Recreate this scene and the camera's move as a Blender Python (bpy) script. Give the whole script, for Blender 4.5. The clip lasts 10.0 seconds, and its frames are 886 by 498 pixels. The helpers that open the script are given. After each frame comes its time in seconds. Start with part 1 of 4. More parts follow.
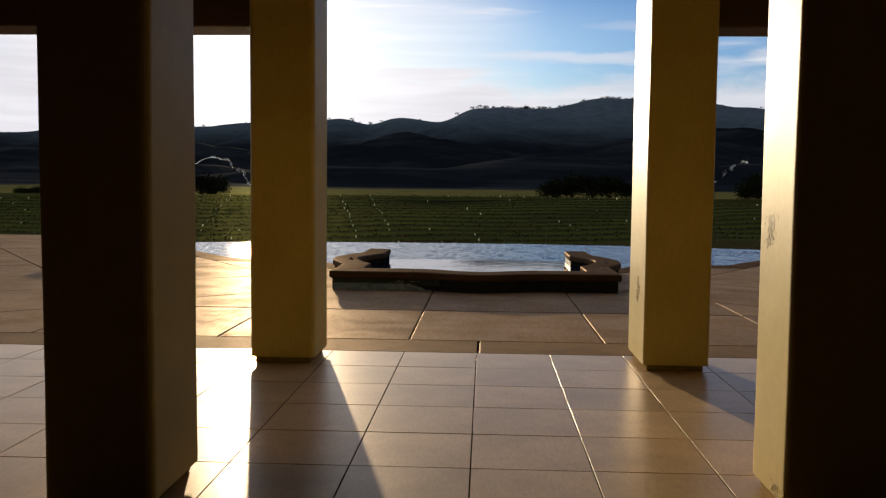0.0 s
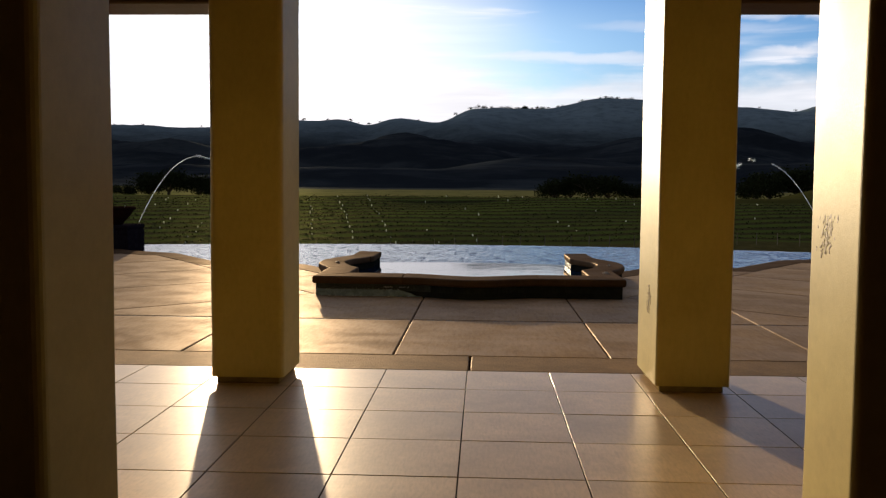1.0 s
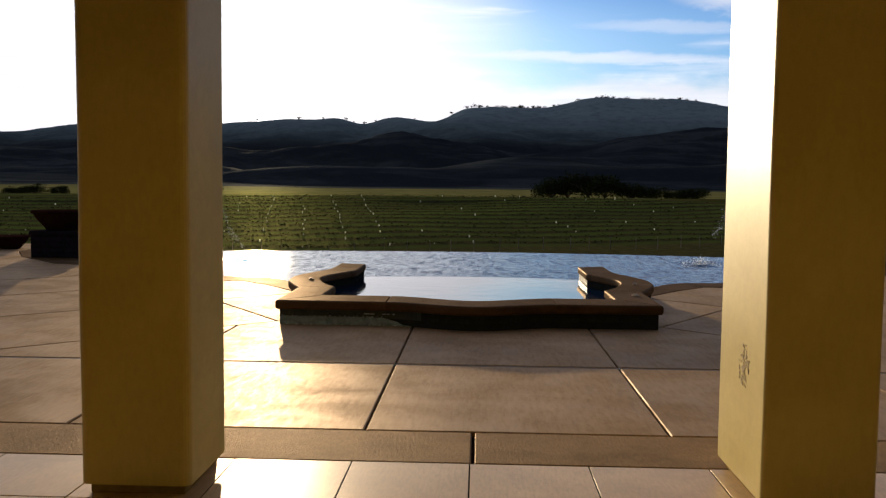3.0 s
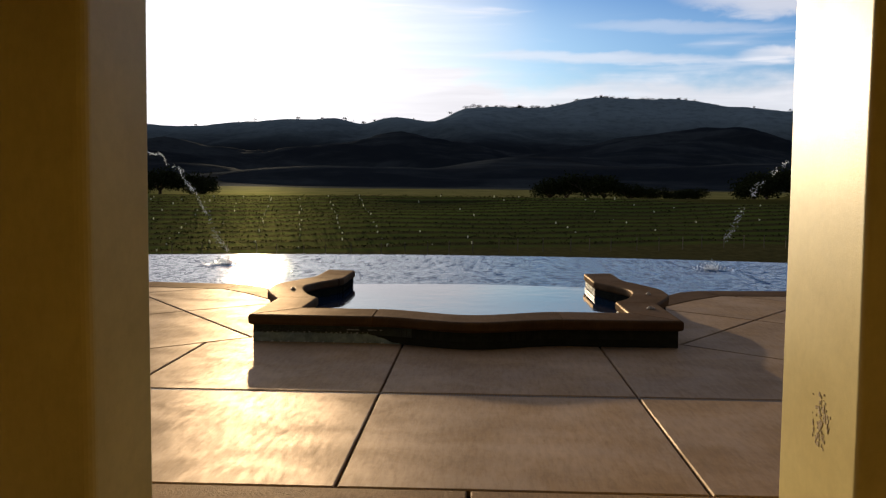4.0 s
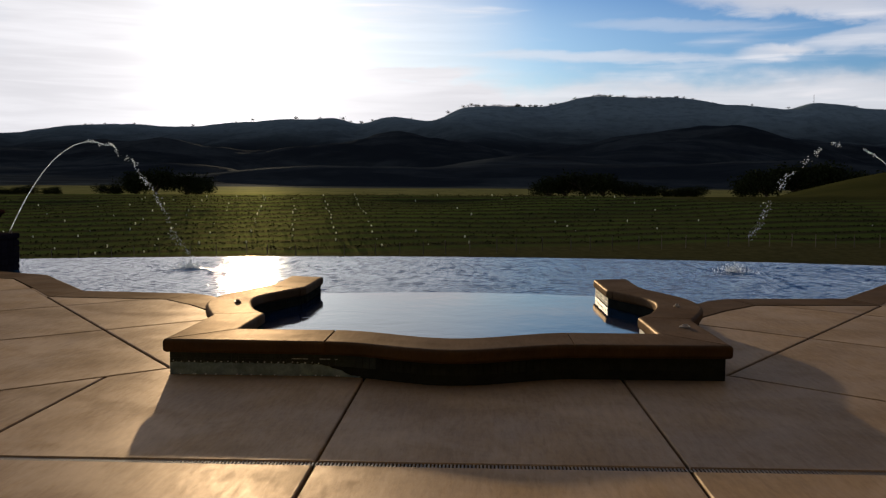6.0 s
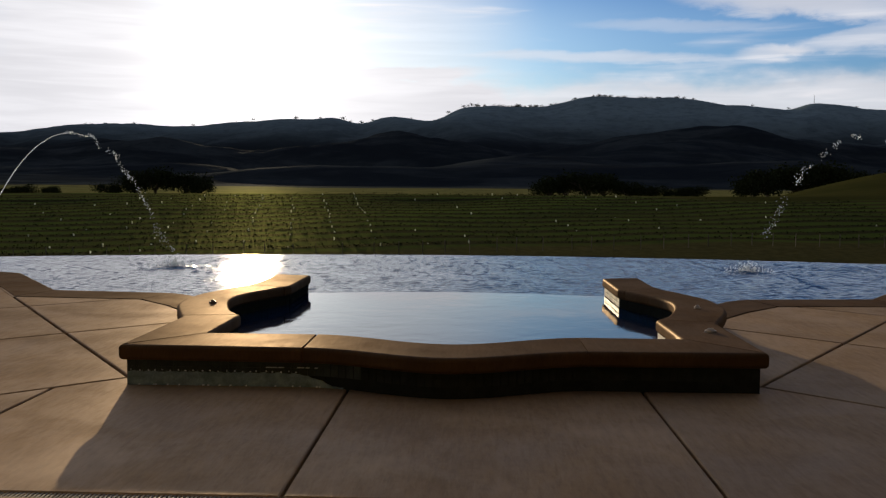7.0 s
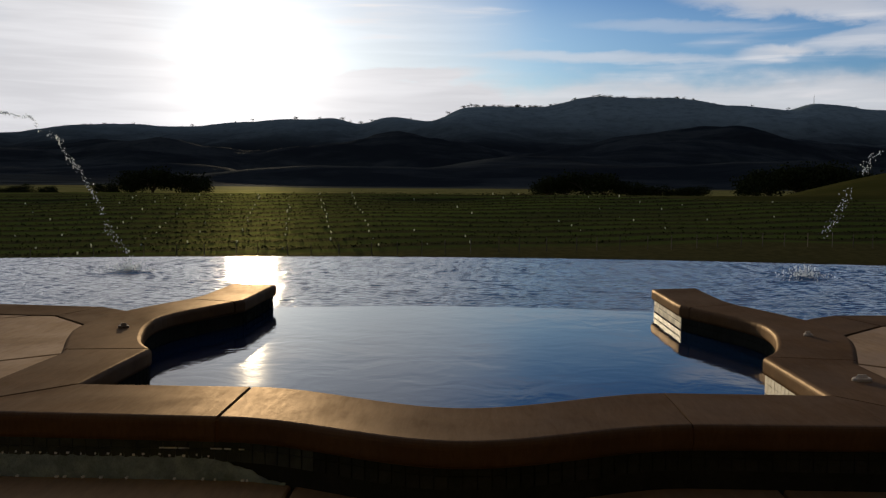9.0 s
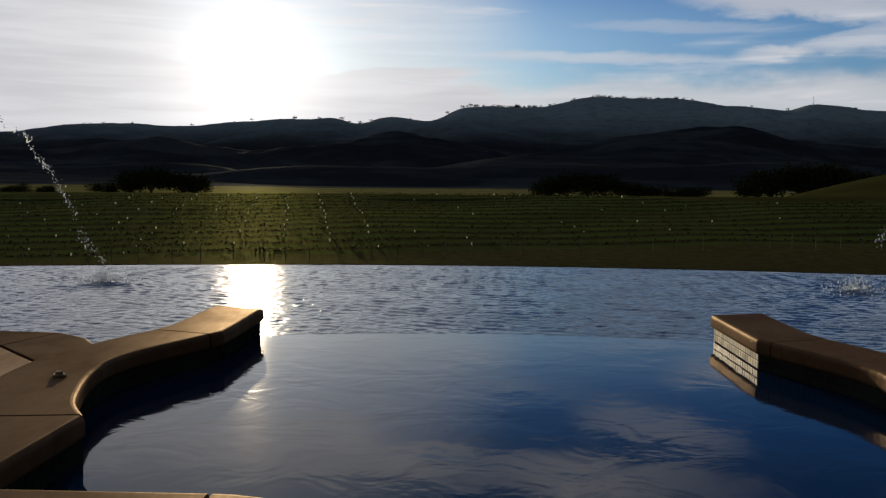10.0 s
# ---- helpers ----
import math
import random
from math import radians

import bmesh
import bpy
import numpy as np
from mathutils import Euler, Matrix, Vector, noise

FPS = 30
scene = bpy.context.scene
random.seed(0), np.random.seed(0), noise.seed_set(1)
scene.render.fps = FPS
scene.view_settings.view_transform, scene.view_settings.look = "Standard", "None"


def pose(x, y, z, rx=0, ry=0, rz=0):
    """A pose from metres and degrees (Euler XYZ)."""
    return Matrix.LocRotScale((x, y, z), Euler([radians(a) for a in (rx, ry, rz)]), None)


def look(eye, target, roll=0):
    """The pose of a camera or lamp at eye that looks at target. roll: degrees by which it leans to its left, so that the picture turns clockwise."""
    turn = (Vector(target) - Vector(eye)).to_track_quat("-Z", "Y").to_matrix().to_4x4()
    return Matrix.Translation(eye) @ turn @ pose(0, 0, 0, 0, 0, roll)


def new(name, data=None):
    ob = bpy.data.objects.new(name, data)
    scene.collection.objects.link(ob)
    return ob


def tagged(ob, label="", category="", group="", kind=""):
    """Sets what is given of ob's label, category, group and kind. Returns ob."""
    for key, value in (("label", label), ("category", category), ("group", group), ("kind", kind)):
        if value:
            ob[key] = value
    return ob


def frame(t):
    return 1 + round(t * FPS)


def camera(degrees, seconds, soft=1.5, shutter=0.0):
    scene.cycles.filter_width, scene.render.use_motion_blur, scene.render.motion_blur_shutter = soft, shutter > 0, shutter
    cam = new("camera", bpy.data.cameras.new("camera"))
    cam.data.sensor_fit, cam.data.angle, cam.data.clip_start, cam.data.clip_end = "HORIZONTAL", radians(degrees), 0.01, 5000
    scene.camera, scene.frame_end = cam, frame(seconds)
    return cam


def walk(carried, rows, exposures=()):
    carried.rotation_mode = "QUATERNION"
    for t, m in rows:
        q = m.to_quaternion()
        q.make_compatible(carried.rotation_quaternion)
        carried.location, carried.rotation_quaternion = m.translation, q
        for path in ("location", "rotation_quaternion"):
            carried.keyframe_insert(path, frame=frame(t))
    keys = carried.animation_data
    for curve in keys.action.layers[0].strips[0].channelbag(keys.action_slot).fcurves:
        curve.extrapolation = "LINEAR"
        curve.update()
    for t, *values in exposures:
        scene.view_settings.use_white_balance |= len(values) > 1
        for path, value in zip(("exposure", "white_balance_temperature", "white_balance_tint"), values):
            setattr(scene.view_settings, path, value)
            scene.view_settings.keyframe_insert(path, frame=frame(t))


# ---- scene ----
cam = camera(53.0, 10.0, soft=1.3)
PATH = [
    (0, (1.122, -0.117, 1.401), (1.03, 1.876, 1.259), 0.6),
    (0.5, (1.175, 0.267, 1.395), (1.086, 2.26, 1.252), 0.5),
    (1, (1.175, 0.692, 1.38), (1.086, 2.685, 1.239), 0.5),
    (1.5, (1.118, 1.172, 1.389), (1.032, 3.165, 1.247), 0.7),
    (2, (1.074, 1.727, 1.393), (0.99, 3.72, 1.251), 0.7),
    (2.5, (1.091, 2.308, 1.416), (1.01, 4.301, 1.273), 0.6),
    (4, (1.11, 3.783, 1.427), (1.033, 5.777, 1.284), 0.6),
    (4.5, (1.144, 4.379, 1.414), (1.067, 6.373, 1.271), 0.4),
    (5, (1.178, 4.924, 1.394), (1.102, 6.917, 1.25), 0.4),
    (5.5, (1.202, 5.32, 1.362), (1.128, 7.314, 1.218), 0.3),
    (7, (1.212, 6.412, 1.229), (1.138, 8.406, 1.085), 0.4),
    (7.5, (1.203, 6.876, 1.181), (1.129, 8.87, 1.037), 0.4),
    (8, (1.21, 7.447, 1.133), (1.138, 9.441, 0.991), 0.4),
    (8.5, (1.199, 8.003, 1.103), (1.128, 9.997, 0.962), 0.5),
    (9, (1.105, 8.518, 1.09), (1.032, 10.512, 0.947), 0.4),
    (9.5, (1.013, 9.054, 1.097), (0.94, 11.047, 0.954), 0.4),
    (10, (0.92, 9.699, 1.125), (0.849, 11.693, 0.982), 0.5),
]
# stops, kelvin and tint as the clip's camera sets them on the way
EXPOSURES = [(0.0, 0.12, 6600, 14.5), (1.0, 0.37, 6600, 14.5), (2.0, 0.48, 6600, 14.5), (2.6, 0.54, 6600, 14.5), (3.2, 0.44, 6600, 14.5), (4.5, 0.2, 6600, 14.5), (5.5, 0.12, 6600, 14), (8.0, 0.06, 6600, 13), (10.0, -0.24, 6600, 12)]
SUN_POWER = 4.2
SKY_TINT = (0.043, 0.072, 0.12)
SKY_HIGH = (0.018, 0.055, 0.128)
CLOUD = (0.70, 0.72, 0.755)
GLOW = (0.05, 0.19, 0.55)
WAVE_SLOPE = 0.034
walk(cam, [(t, look(eye, target, roll)) for t, eye, target, roll in PATH], EXPOSURES)

# ---- light ----
SUN_AZ, SUN_EL = radians(14.3), radians(7.3)          # to the left of +y, above the horizon
SUN_DIR = Vector((-math.sin(SUN_AZ) * math.cos(SUN_EL), math.cos(SUN_AZ) * math.cos(SUN_EL), math.sin(SUN_EL)))


class Tree:
    """A small helper for node trees."""

    def __init__(self, tree):
        self.t = tree
        tree.nodes.clear()

    def n(self, kind, **kw):
        node = self.t.nodes.new(kind)
        if "operation" in kw:
            node.operation = kw["operation"]
        if "blend_type" in kw:
            node.blend_type = kw["blend_type"]
        if "sky_type" in kw:
            node.sky_type = kw["sky_type"]
        if "sun_disc" in kw:
            node.sun_disc = kw["sun_disc"]
        if "sun_elevation" in kw:
            node.sun_elevation = kw["sun_elevation"]
        if "sun_rotation" in kw:
            node.sun_rotation = kw["sun_rotation"]
        if "air_density" in kw:
            node.air_density = kw["air_density"]
        if "dust_density" in kw:
            node.dust_density = kw["dust_density"]
        if "ozone_density" in kw:
            node.ozone_density = kw["ozone_density"]
        if "data_type" in kw:
            node.data_type = kw["data_type"]
        if "interpolation_type" in kw:
            node.interpolation_type = kw["interpolation_type"]
        return node

    def link(self, a, b):
        self.t.links.new(a, b)

    def put(self, socket, value):
        if hasattr(value, "is_linked"):
            self.link(value, socket)
        else:
            socket.default_value = value

    def math(self, op, a, b=0.0, c=0.0):
        m = self.n("ShaderNodeMath", operation=op)
        for i, v in enumerate((a, b, c)):
            self.put(m.inputs[i], v)
        return m.outputs[0]

    def mix(self, fac, a, b, blend="MIX"):
        m = self.n("ShaderNodeMix", data_type="RGBA", blend_type=blend)
        self.put(m.inputs[0], fac)
        for i, v in ((6, a), (7, b)):
            self.put(m.inputs[i], (*v, 1) if isinstance(v, tuple) and len(v) == 3 else v)
        return m.outputs[2]

    def noise(self, vec, scale, detail=4.0, rough=0.5, distortion=0.0):
        m = self.n("ShaderNodeTexNoise")
        if vec is not None:
            self.link(vec, m.inputs["Vector"])
        m.inputs["Scale"].default_value, m.inputs["Detail"].default_value = scale, detail
        m.inputs["Roughness"].default_value, m.inputs["Distortion"].default_value = rough, distortion
        return m.outputs[0]

    def ramp(self, fac, lo, hi, a=0.0, b=1.0):
        m = self.n("ShaderNodeMapRange", interpolation_type="SMOOTHSTEP")
        self.put(m.inputs[0], fac)
        for i, v in enumerate((lo, hi, a, b)):
            m.inputs[i + 1].default_value = v
        return m.outputs[0]

    def mapped(self, vec, scale=(1, 1, 1), loc=(0, 0, 0), rot=(0, 0, 0)):
        m = self.n("ShaderNodeMapping")
        self.link(vec, m.inputs[0])
        m.inputs["Location"].default_value, m.inputs["Rotation"].default_value, m.inputs["Scale"].default_value = loc, rot, scale
        return m.outputs[0]


world = bpy.data.worlds.new("sky")
scene.world = world
world.use_nodes = True
w = Tree(world.node_tree)
direction = w.n("ShaderNodeTexCoord").outputs["Generated"]
sky = w.n("ShaderNodeTexSky", sky_type="NISHITA", sun_disc=False, sun_elevation=SUN_EL, sun_rotation=-SUN_AZ, air_density=1.0, dust_density=0.6, ozone_density=2.0)
axes = w.n("ShaderNodeSeparateXYZ")
w.link(direction, axes.inputs[0])
dot = w.n("ShaderNodeVectorMath", operation="DOT_PRODUCT")
w.link(direction, dot.inputs[0])
dot.inputs[1].default_value = SUN_DIR
near_sun = w.math("MAXIMUM", dot.outputs["Value"], 0.0)
up = axes.outputs["Z"]
# thin streaked cloud, a low bank over the ridge, and a bright veil round the sun
streak = w.noise(w.mapped(direction, (1.6, 1.6, 15), (3.1, 0.4, 0.2), (0, radians(7), 0)), 2.2, 4.5, 0.5, 0.6)
fine = w.noise(w.mapped(direction, (3, 3, 40), (0.7, 0.2, 0.5), (0, radians(-5), 0)), 2.4, 4, 0.5, 0.5)
veil = w.ramp(w.math("ADD", w.math("MULTIPLY", streak, 0.7), w.math("MULTIPLY", fine, 0.35)), 0.52, 0.72)
bank_height = w.math("ADD", w.math("MULTIPLY", w.noise(w.mapped(direction, (4, 4, 10)), 3.0, 5, 0.55), 0.06), 0.088)
bank = w.ramp(w.math("SUBTRACT", bank_height, up), -0.012, 0.022)
glow_wide = w.math("POWER", near_sun, 20.0)
glow_mid = w.math("POWER", near_sun, 60.0)
glow_core = w.math("POWER", near_sun, 300.0)
# cloud away from the sun is dimmed to hold back fill light
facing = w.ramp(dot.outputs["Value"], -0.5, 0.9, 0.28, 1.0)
veil = w.math("MULTIPLY", veil, w.ramp(up, 0.19, 0.25, 1.0, 0.12))
cloud = w.math("MINIMUM", w.math("ADD", w.math("ADD", w.math("MULTIPLY", veil, w.ramp(axes.outputs["X"], 0.0, 0.12, 0.8, 0.4)), w.math("MULTIPLY", bank, 0.85)), w.math("MULTIPLY", w.ramp(dot.outputs["Value"], 0.945, 0.99), 0.7)), 1.0)
# low puffs mirror in the spa; unseen high ones are added as fill light
puffs = w.math("MULTIPLY", w.ramp(w.noise(w.mapped(direction, (2.6, 2.6, 4.0), (1.3, 0.6, 0.0)), 2.0, 3.5, 0.5, 0.3), 0.40, 0.66), w.math("MULTIPLY", w.ramp(up, 0.285, 0.385, 0.0, 0.95), w.ramp(up, 0.4, 0.7, 1.0, 0.85)))
cloud = w.math("MINIMUM", w.math("ADD", cloud, w.math("ADD", puffs, w.math("MULTIPLY", w.ramp(axes.outputs["X"], -0.5, -0.2, 0.55, 0.0), w.ramp(up, 0.24, 0.42, 1.0, 0.0)))), 1.0)
# single wisps and drifting bars of cloud: x, height, half length, half depth, slant, cover
WISPS = [(0.132, 0.139, 0.146, 0.007, -0.03, 0.55),
         (0.305, 0.138, 0.038, 0.0083, 0, 0.6),
         (0.331, 0.185, 0.127, 0.0165, -0.13, 0.75),
         (0.382, 0.15, 0.076, 0.0115, 0.14, 0.5),
         (-0.076, 0.122, 0.095, 0.0089, 0.04, 0.5),
         (0.21, 0.17, 0.108, 0.0076, -0.05, 0.3),
         (0.038, 0.309, 0.267, 0.026, 0.02, 0.6),
         (0.198, 0.26, 0.095, 0.0204, 0.1, 0.55),
         (-0.201, 0.286, 0.127, 0.0382, 0.0, 0.5)]
ragged = w.math("MULTIPLY", w.math("SUBTRACT", w.noise(w.mapped(direction, (5, 5, 16)), 3.0, 5, 0.6, 0.4), 0.5), 2.2)
for wx, wz, half, deep, slant, cover in WISPS:
    dx = w.math("SUBTRACT", axes.outputs["X"], wx)
    dz = w.math("SUBTRACT", w.math("SUBTRACT", up, wz), w.math("MULTIPLY", dx, slant))
    reach = w.math("ADD", w.math("POWER", w.math("DIVIDE", dx, half), 2.0), w.math("POWER", w.math("ADD", w.math("DIVIDE", dz, deep), ragged), 2.0))
    wisp = w.math("MULTIPLY", w.ramp(reach, 0.0, 1.3, cover, 0.0), w.ramp(axes.outputs["Y"], 0.0, 0.2))
    cloud = w.math("MINIMUM", w.math("ADD", cloud, wisp), 1.0)
blue = w.mix(1.0, sky.outputs[0], w.mix(w.ramp(up, 0.17, 0.26), SKY_TINT, SKY_HIGH), "MULTIPLY")
# upper and rear sky dimmed, so spa reflection and shade stay dark
blue = w.mix(w.ramp(up, 0.15, 0.32, 1.0, 0.5), (0.0, 0.0, 0.0), blue)
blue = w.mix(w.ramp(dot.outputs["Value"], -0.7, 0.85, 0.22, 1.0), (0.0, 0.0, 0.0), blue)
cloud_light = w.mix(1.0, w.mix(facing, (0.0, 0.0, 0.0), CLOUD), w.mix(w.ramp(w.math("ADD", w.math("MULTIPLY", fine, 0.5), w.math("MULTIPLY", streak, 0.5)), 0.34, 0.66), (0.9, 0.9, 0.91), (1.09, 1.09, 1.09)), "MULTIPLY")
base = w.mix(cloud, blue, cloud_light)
shine = w.math("ADD", w.math("ADD", w.math("MULTIPLY", glow_wide, GLOW[0]), w.math("MULTIPLY", glow_mid, GLOW[1])), w.math("MULTIPLY", glow_core, GLOW[2]))
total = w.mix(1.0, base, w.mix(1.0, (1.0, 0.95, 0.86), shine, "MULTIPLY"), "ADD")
background = w.n("ShaderNodeBackground")
w.link(total, background.inputs[0])
background.inputs[1].default_value = 1.0
w.link(background.outputs[0], w.n("ShaderNodeOutputWorld").inputs[0])

sun_data = bpy.data.lights.new("sun", "SUN")
sun_data.energy, sun_data.angle, sun_data.color = SUN_POWER, radians(0.7), (1.0, 0.815, 0.53)
sun = new("sun", sun_data)
sun.matrix_world = look(SUN_DIR * 60, (0, 0, 0))


# ---- materials ----
def material(name, colour, dark=None, rough=0.6, scale=2.0, fine=40.0, bump=0.2, bump_scale=60.0, vary=0.0, metal=0.0, gloss_vary=0.15, spec=0.5, bump_dist=0.004, stretch=(1, 1, 1), island=False, sheen=None, mottle=0.4, gain=0.7, amber=0.0, patchy=0.0, tint=None):
    mat = bpy.data.materials.new(name)
    mat.use_nodes = True
    t = Tree(mat.node_tree)
    place = t.mapped(t.n("ShaderNodeTexCoord").outputs["Object"], stretch)
    info = t.n("ShaderNodeNewGeometry").outputs["Random Per Island"] if island else t.n("ShaderNodeObjectInfo").outputs["Random"]
    shift = t.n("ShaderNodeVectorMath", operation="ADD")
    t.link(place, shift.inputs[0])
    comb = t.n("ShaderNodeCombineXYZ")
    t.link(t.math("MULTIPLY", info, 37.0), comb.inputs[0])
    t.link(comb.outputs[0], shift.inputs[1])
    vec = shift.outputs[0]
    dark = dark or tuple(c * 0.65 for c in colour)
    big = t.noise(vec, scale, 5, 0.6, 0.3)
    small = t.noise(vec, fine, 4, 0.6)
    col = t.mix(t.ramp(big, 0.3, 0.72), dark, colour)
    col = t.mix(t.math("MULTIPLY", small, 0.35), col, tuple(min(1, c * 1.35) for c in colour))
    if vary:
        k = t.math("ADD", t.math("MULTIPLY", info, 2 * vary), 1 - vary)
        grey = t.n("ShaderNodeCombineXYZ")
        for i in range(3):
            t.link(k, grey.inputs[i])
        col = t.mix(1.0, col, grey.outputs[0], "MULTIPLY")
    medium = t.noise(t.mapped(vec, (3.2, 0.6, 1.0)), scale * 9, 7, 0.7, 0.15)
    col = t.mix(t.ramp(medium, 0.35, 0.75, 0.0, mottle), col, tuple(c * 0.72 for c in dark))
    if sheen:
        # matt body under a thin sealed coat
        b = t.n("ShaderNodeMixShader")
        body, coat = t.n("ShaderNodeBsdfDiffuse"), t.n("ShaderNodeBsdfGlossy")
        t.link(col, body.inputs["Color"])
        coat.inputs["Color"].default_value = (1.0, 1 - 0.5 * amber, 1 - amber, 1)
        t.link(t.math("ADD", t.math("MULTIPLY", t.math("SUBTRACT", medium, 0.5), gloss_vary * 2), rough), coat.inputs["Roughness"])
        fresnel = t.n("ShaderNodeFresnel")
        fresnel.inputs["IOR"].default_value = 1.4
        cover = t.math("MINIMUM", t.math("MULTIPLY", fresnel.outputs[0], gain), sheen)
        if patchy:
            # the sealer has worn off in patches and along the trowel strokes
            strokes = t.noise(t.mapped(vec, (7.0, 1.0, 1.0), (0, 0, 0), (0, 0, 0.3)), 5.0, 7, 0.75, 0.6)
            worn = t.math("ADD", t.math("MULTIPLY", t.noise(vec, 1.7, 4, 0.6, 0.5), 0.6), t.math("MULTIPLY", strokes, 0.4))
            cover = t.math("MULTIPLY", cover, t.ramp(worn, 0.36, 0.62, 1.0 - patchy, 1.0))
        t.link(cover, b.inputs[0])
        t.link(body.outputs[0], b.inputs[1])
        t.link(coat.outputs[0], b.inputs[2])
    elif spec:
        b = t.n("ShaderNodeBsdfPrincipled")
        t.link(col, b.inputs["Base Color"])
        b.inputs["Metallic"].default_value = metal
        b.inputs["Specular IOR Level"].default_value = spec
        if tint:
            b.inputs["Specular Tint"].default_value = (*tint, 1)
        t.link(t.math("ADD", t.math("MULTIPLY", t.math("SUBTRACT", big, 0.5), gloss_vary * 2), rough), b.inputs["Roughness"])
    else:
        b = t.n("ShaderNodeBsdfDiffuse")
        t.link(col, b.inputs["Color"])
    bp = t.n("ShaderNodeBump")
    bp.inputs["Strength"].default_value, bp.inputs["Distance"].default_value = bump, bump_dist
    t.link(t.noise(vec, bump_scale, 5, 0.6), bp.inputs["Height"])
    for shader in ((body, coat) if sheen else (b,)):
        t.link(bp.outputs[0], shader.inputs["Normal"])
    t.link(b.outputs[0], t.n("ShaderNodeOutputMaterial").inputs[0])
    return mat


def water_material(name, colour, ripple, strength, distance=0.02, stretch=(1, 1, 1), ior=1.33, rough=0.03):
    mat = bpy.data.materials.new(name)
    mat.use_nodes = True
    t = Tree(mat.node_tree)
    place = t.mapped(t.n("ShaderNodeTexCoord").outputs["Object"], stretch)
    b = t.n("ShaderNodeBsdfPrincipled")
    b.inputs["Base Color"].default_value = (*colour, 1)
    b.inputs["Roughness"].default_value, b.inputs["IOR"].default_value = rough, ior
    h = t.math("ADD", t.noise(place, ripple, 3, 0.55, 0.6), t.math("MULTIPLY", t.noise(place, ripple * 0.23, 2, 0.5), 1.2))
    calm = t.ramp(t.noise(place, ripple * 0.08, 2, 0.5), 0.3, 0.7, 0.35, 1.0)
    bp = t.n("ShaderNodeBump")
    bp.inputs["Distance"].default_value = distance
    t.link(t.math("MULTIPLY", calm, strength), bp.inputs["Strength"])
    t.link(h, bp.inputs["Height"])
    t.link(bp.outputs[0], b.inputs["Normal"])
    t.link(b.outputs[0], t.n("ShaderNodeOutputMaterial").inputs[0])
    return mat


def see_through(name, colour, clear, rough, milky=0.15):
    """Milky stuff that light shines through: broken water, thin plastic."""
    mat = bpy.data.materials.new(name)
    mat.use_nodes = True
    t = Tree(mat.node_tree)
    b = t.n("ShaderNodeBsdfPrincipled")
    b.inputs["Base Color"].default_value = (*colour, 1)
    b.inputs["Roughness"].default_value, b.inputs["IOR"].default_value, b.inputs["Transmission Weight"].default_value = rough, 1.33, clear
    milk = t.n("ShaderNodeBsdfTranslucent")
    milk.inputs[0].default_value = (*colour, 1)
    m = t.n("ShaderNodeMixShader")
    m.inputs[0].default_value = milky
    t.link(b.outputs[0], m.inputs[1])
    t.link(milk.outputs[0], m.inputs[2])
    t.link(m.outputs[0], t.n("ShaderNodeOutputMaterial").inputs[0])
    return mat


STUCCO = material("yellow stucco", (0.56, 0.445, 0.152), (0.44, 0.335, 0.10), 0.5, 1.3, 25, 0.16, 120, 0.03, gloss_vary=0.12, spec=0.27, tint=(1.0, 0.87, 0.52), mottle=0.2)
# near black on purpose: the unseen walls must not bounce light
BLOCKER_WALL = material("near-black blocker wall", (0.03, 0.023, 0.016), (0.02, 0.015, 0.01), 0.8, 1.0, 25, 0.3, 100)
TIMBER = material("dark timber", (0.11, 0.06, 0.03), (0.06, 0.03, 0.015), 0.6, 2.0, 30, 0.3, 40, 0.1, stretch=(0.3, 4, 4))
TILE = material("honed stone tile", (0.70, 0.495, 0.255), (0.50, 0.345, 0.175), 0.31, 2.2, 30, 0.12, 90, 0.12, gloss_vary=0.07, sheen=0.5, gain=0.95, amber=0.16)
FOOT = material("brown plaster foot", (0.30, 0.22, 0.09), (0.17, 0.12, 0.05), 0.9, 8, 60, 0.5, 90, spec=0.0)
GROUT = material("dark grout", (0.035, 0.026, 0.018), None, 0.9, 6, 60, 0.3, 150, spec=0.0)
SLAB = material("sealed tan concrete", (0.335, 0.216, 0.108), (0.20, 0.127, 0.066), 0.5, 0.9, 26, 0.16, 130, 0.12, gloss_vary=0.18, bump_dist=0.006, sheen=0.15, mottle=0.5, gain=0.75, amber=0.32, patchy=0.6)
BORDER = material("brushed border stone", (0.28, 0.175, 0.08), (0.165, 0.10, 0.045), 0.55, 3.0, 35, 0.7, 60, 0.08, bump_dist=0.01, sheen=0.12, gain=0.24, amber=0.3, mottle=0.6)
COPING = material("cast brown coping stone", (0.09, 0.049, 0.0205), (0.054, 0.029, 0.0125), 0.5, 2.4, 28, 0.12, 90, 0.09, gloss_vary=0.12, bump_dist=0.005, sheen=0.07, gain=0.5, amber=0.38, patchy=0.5)
MORTAR = material("brown mortar", (0.12, 0.062, 0.024), (0.07, 0.036, 0.014), 0.9, 8, 60, 0.4, 120, spec=0.0)
GRATE = material("worn grey-brown grating", (0.24, 0.185, 0.12), (0.14, 0.105, 0.07), 0.6, 8, 60, 0.15, 120, gloss_vary=0.1, spec=0.25)
JOINT = material("dark joint filler", (0.045, 0.025, 0.016), None, 0.9, 6, 60, 0.3, 150, spec=0.0)
MOSAIC = material("dark shaded glass mosaic", (0.028, 0.030, 0.025), (0.015, 0.017, 0.014), 0.42, 9, 60, 0.1, 80, 0.4, spec=0.0)
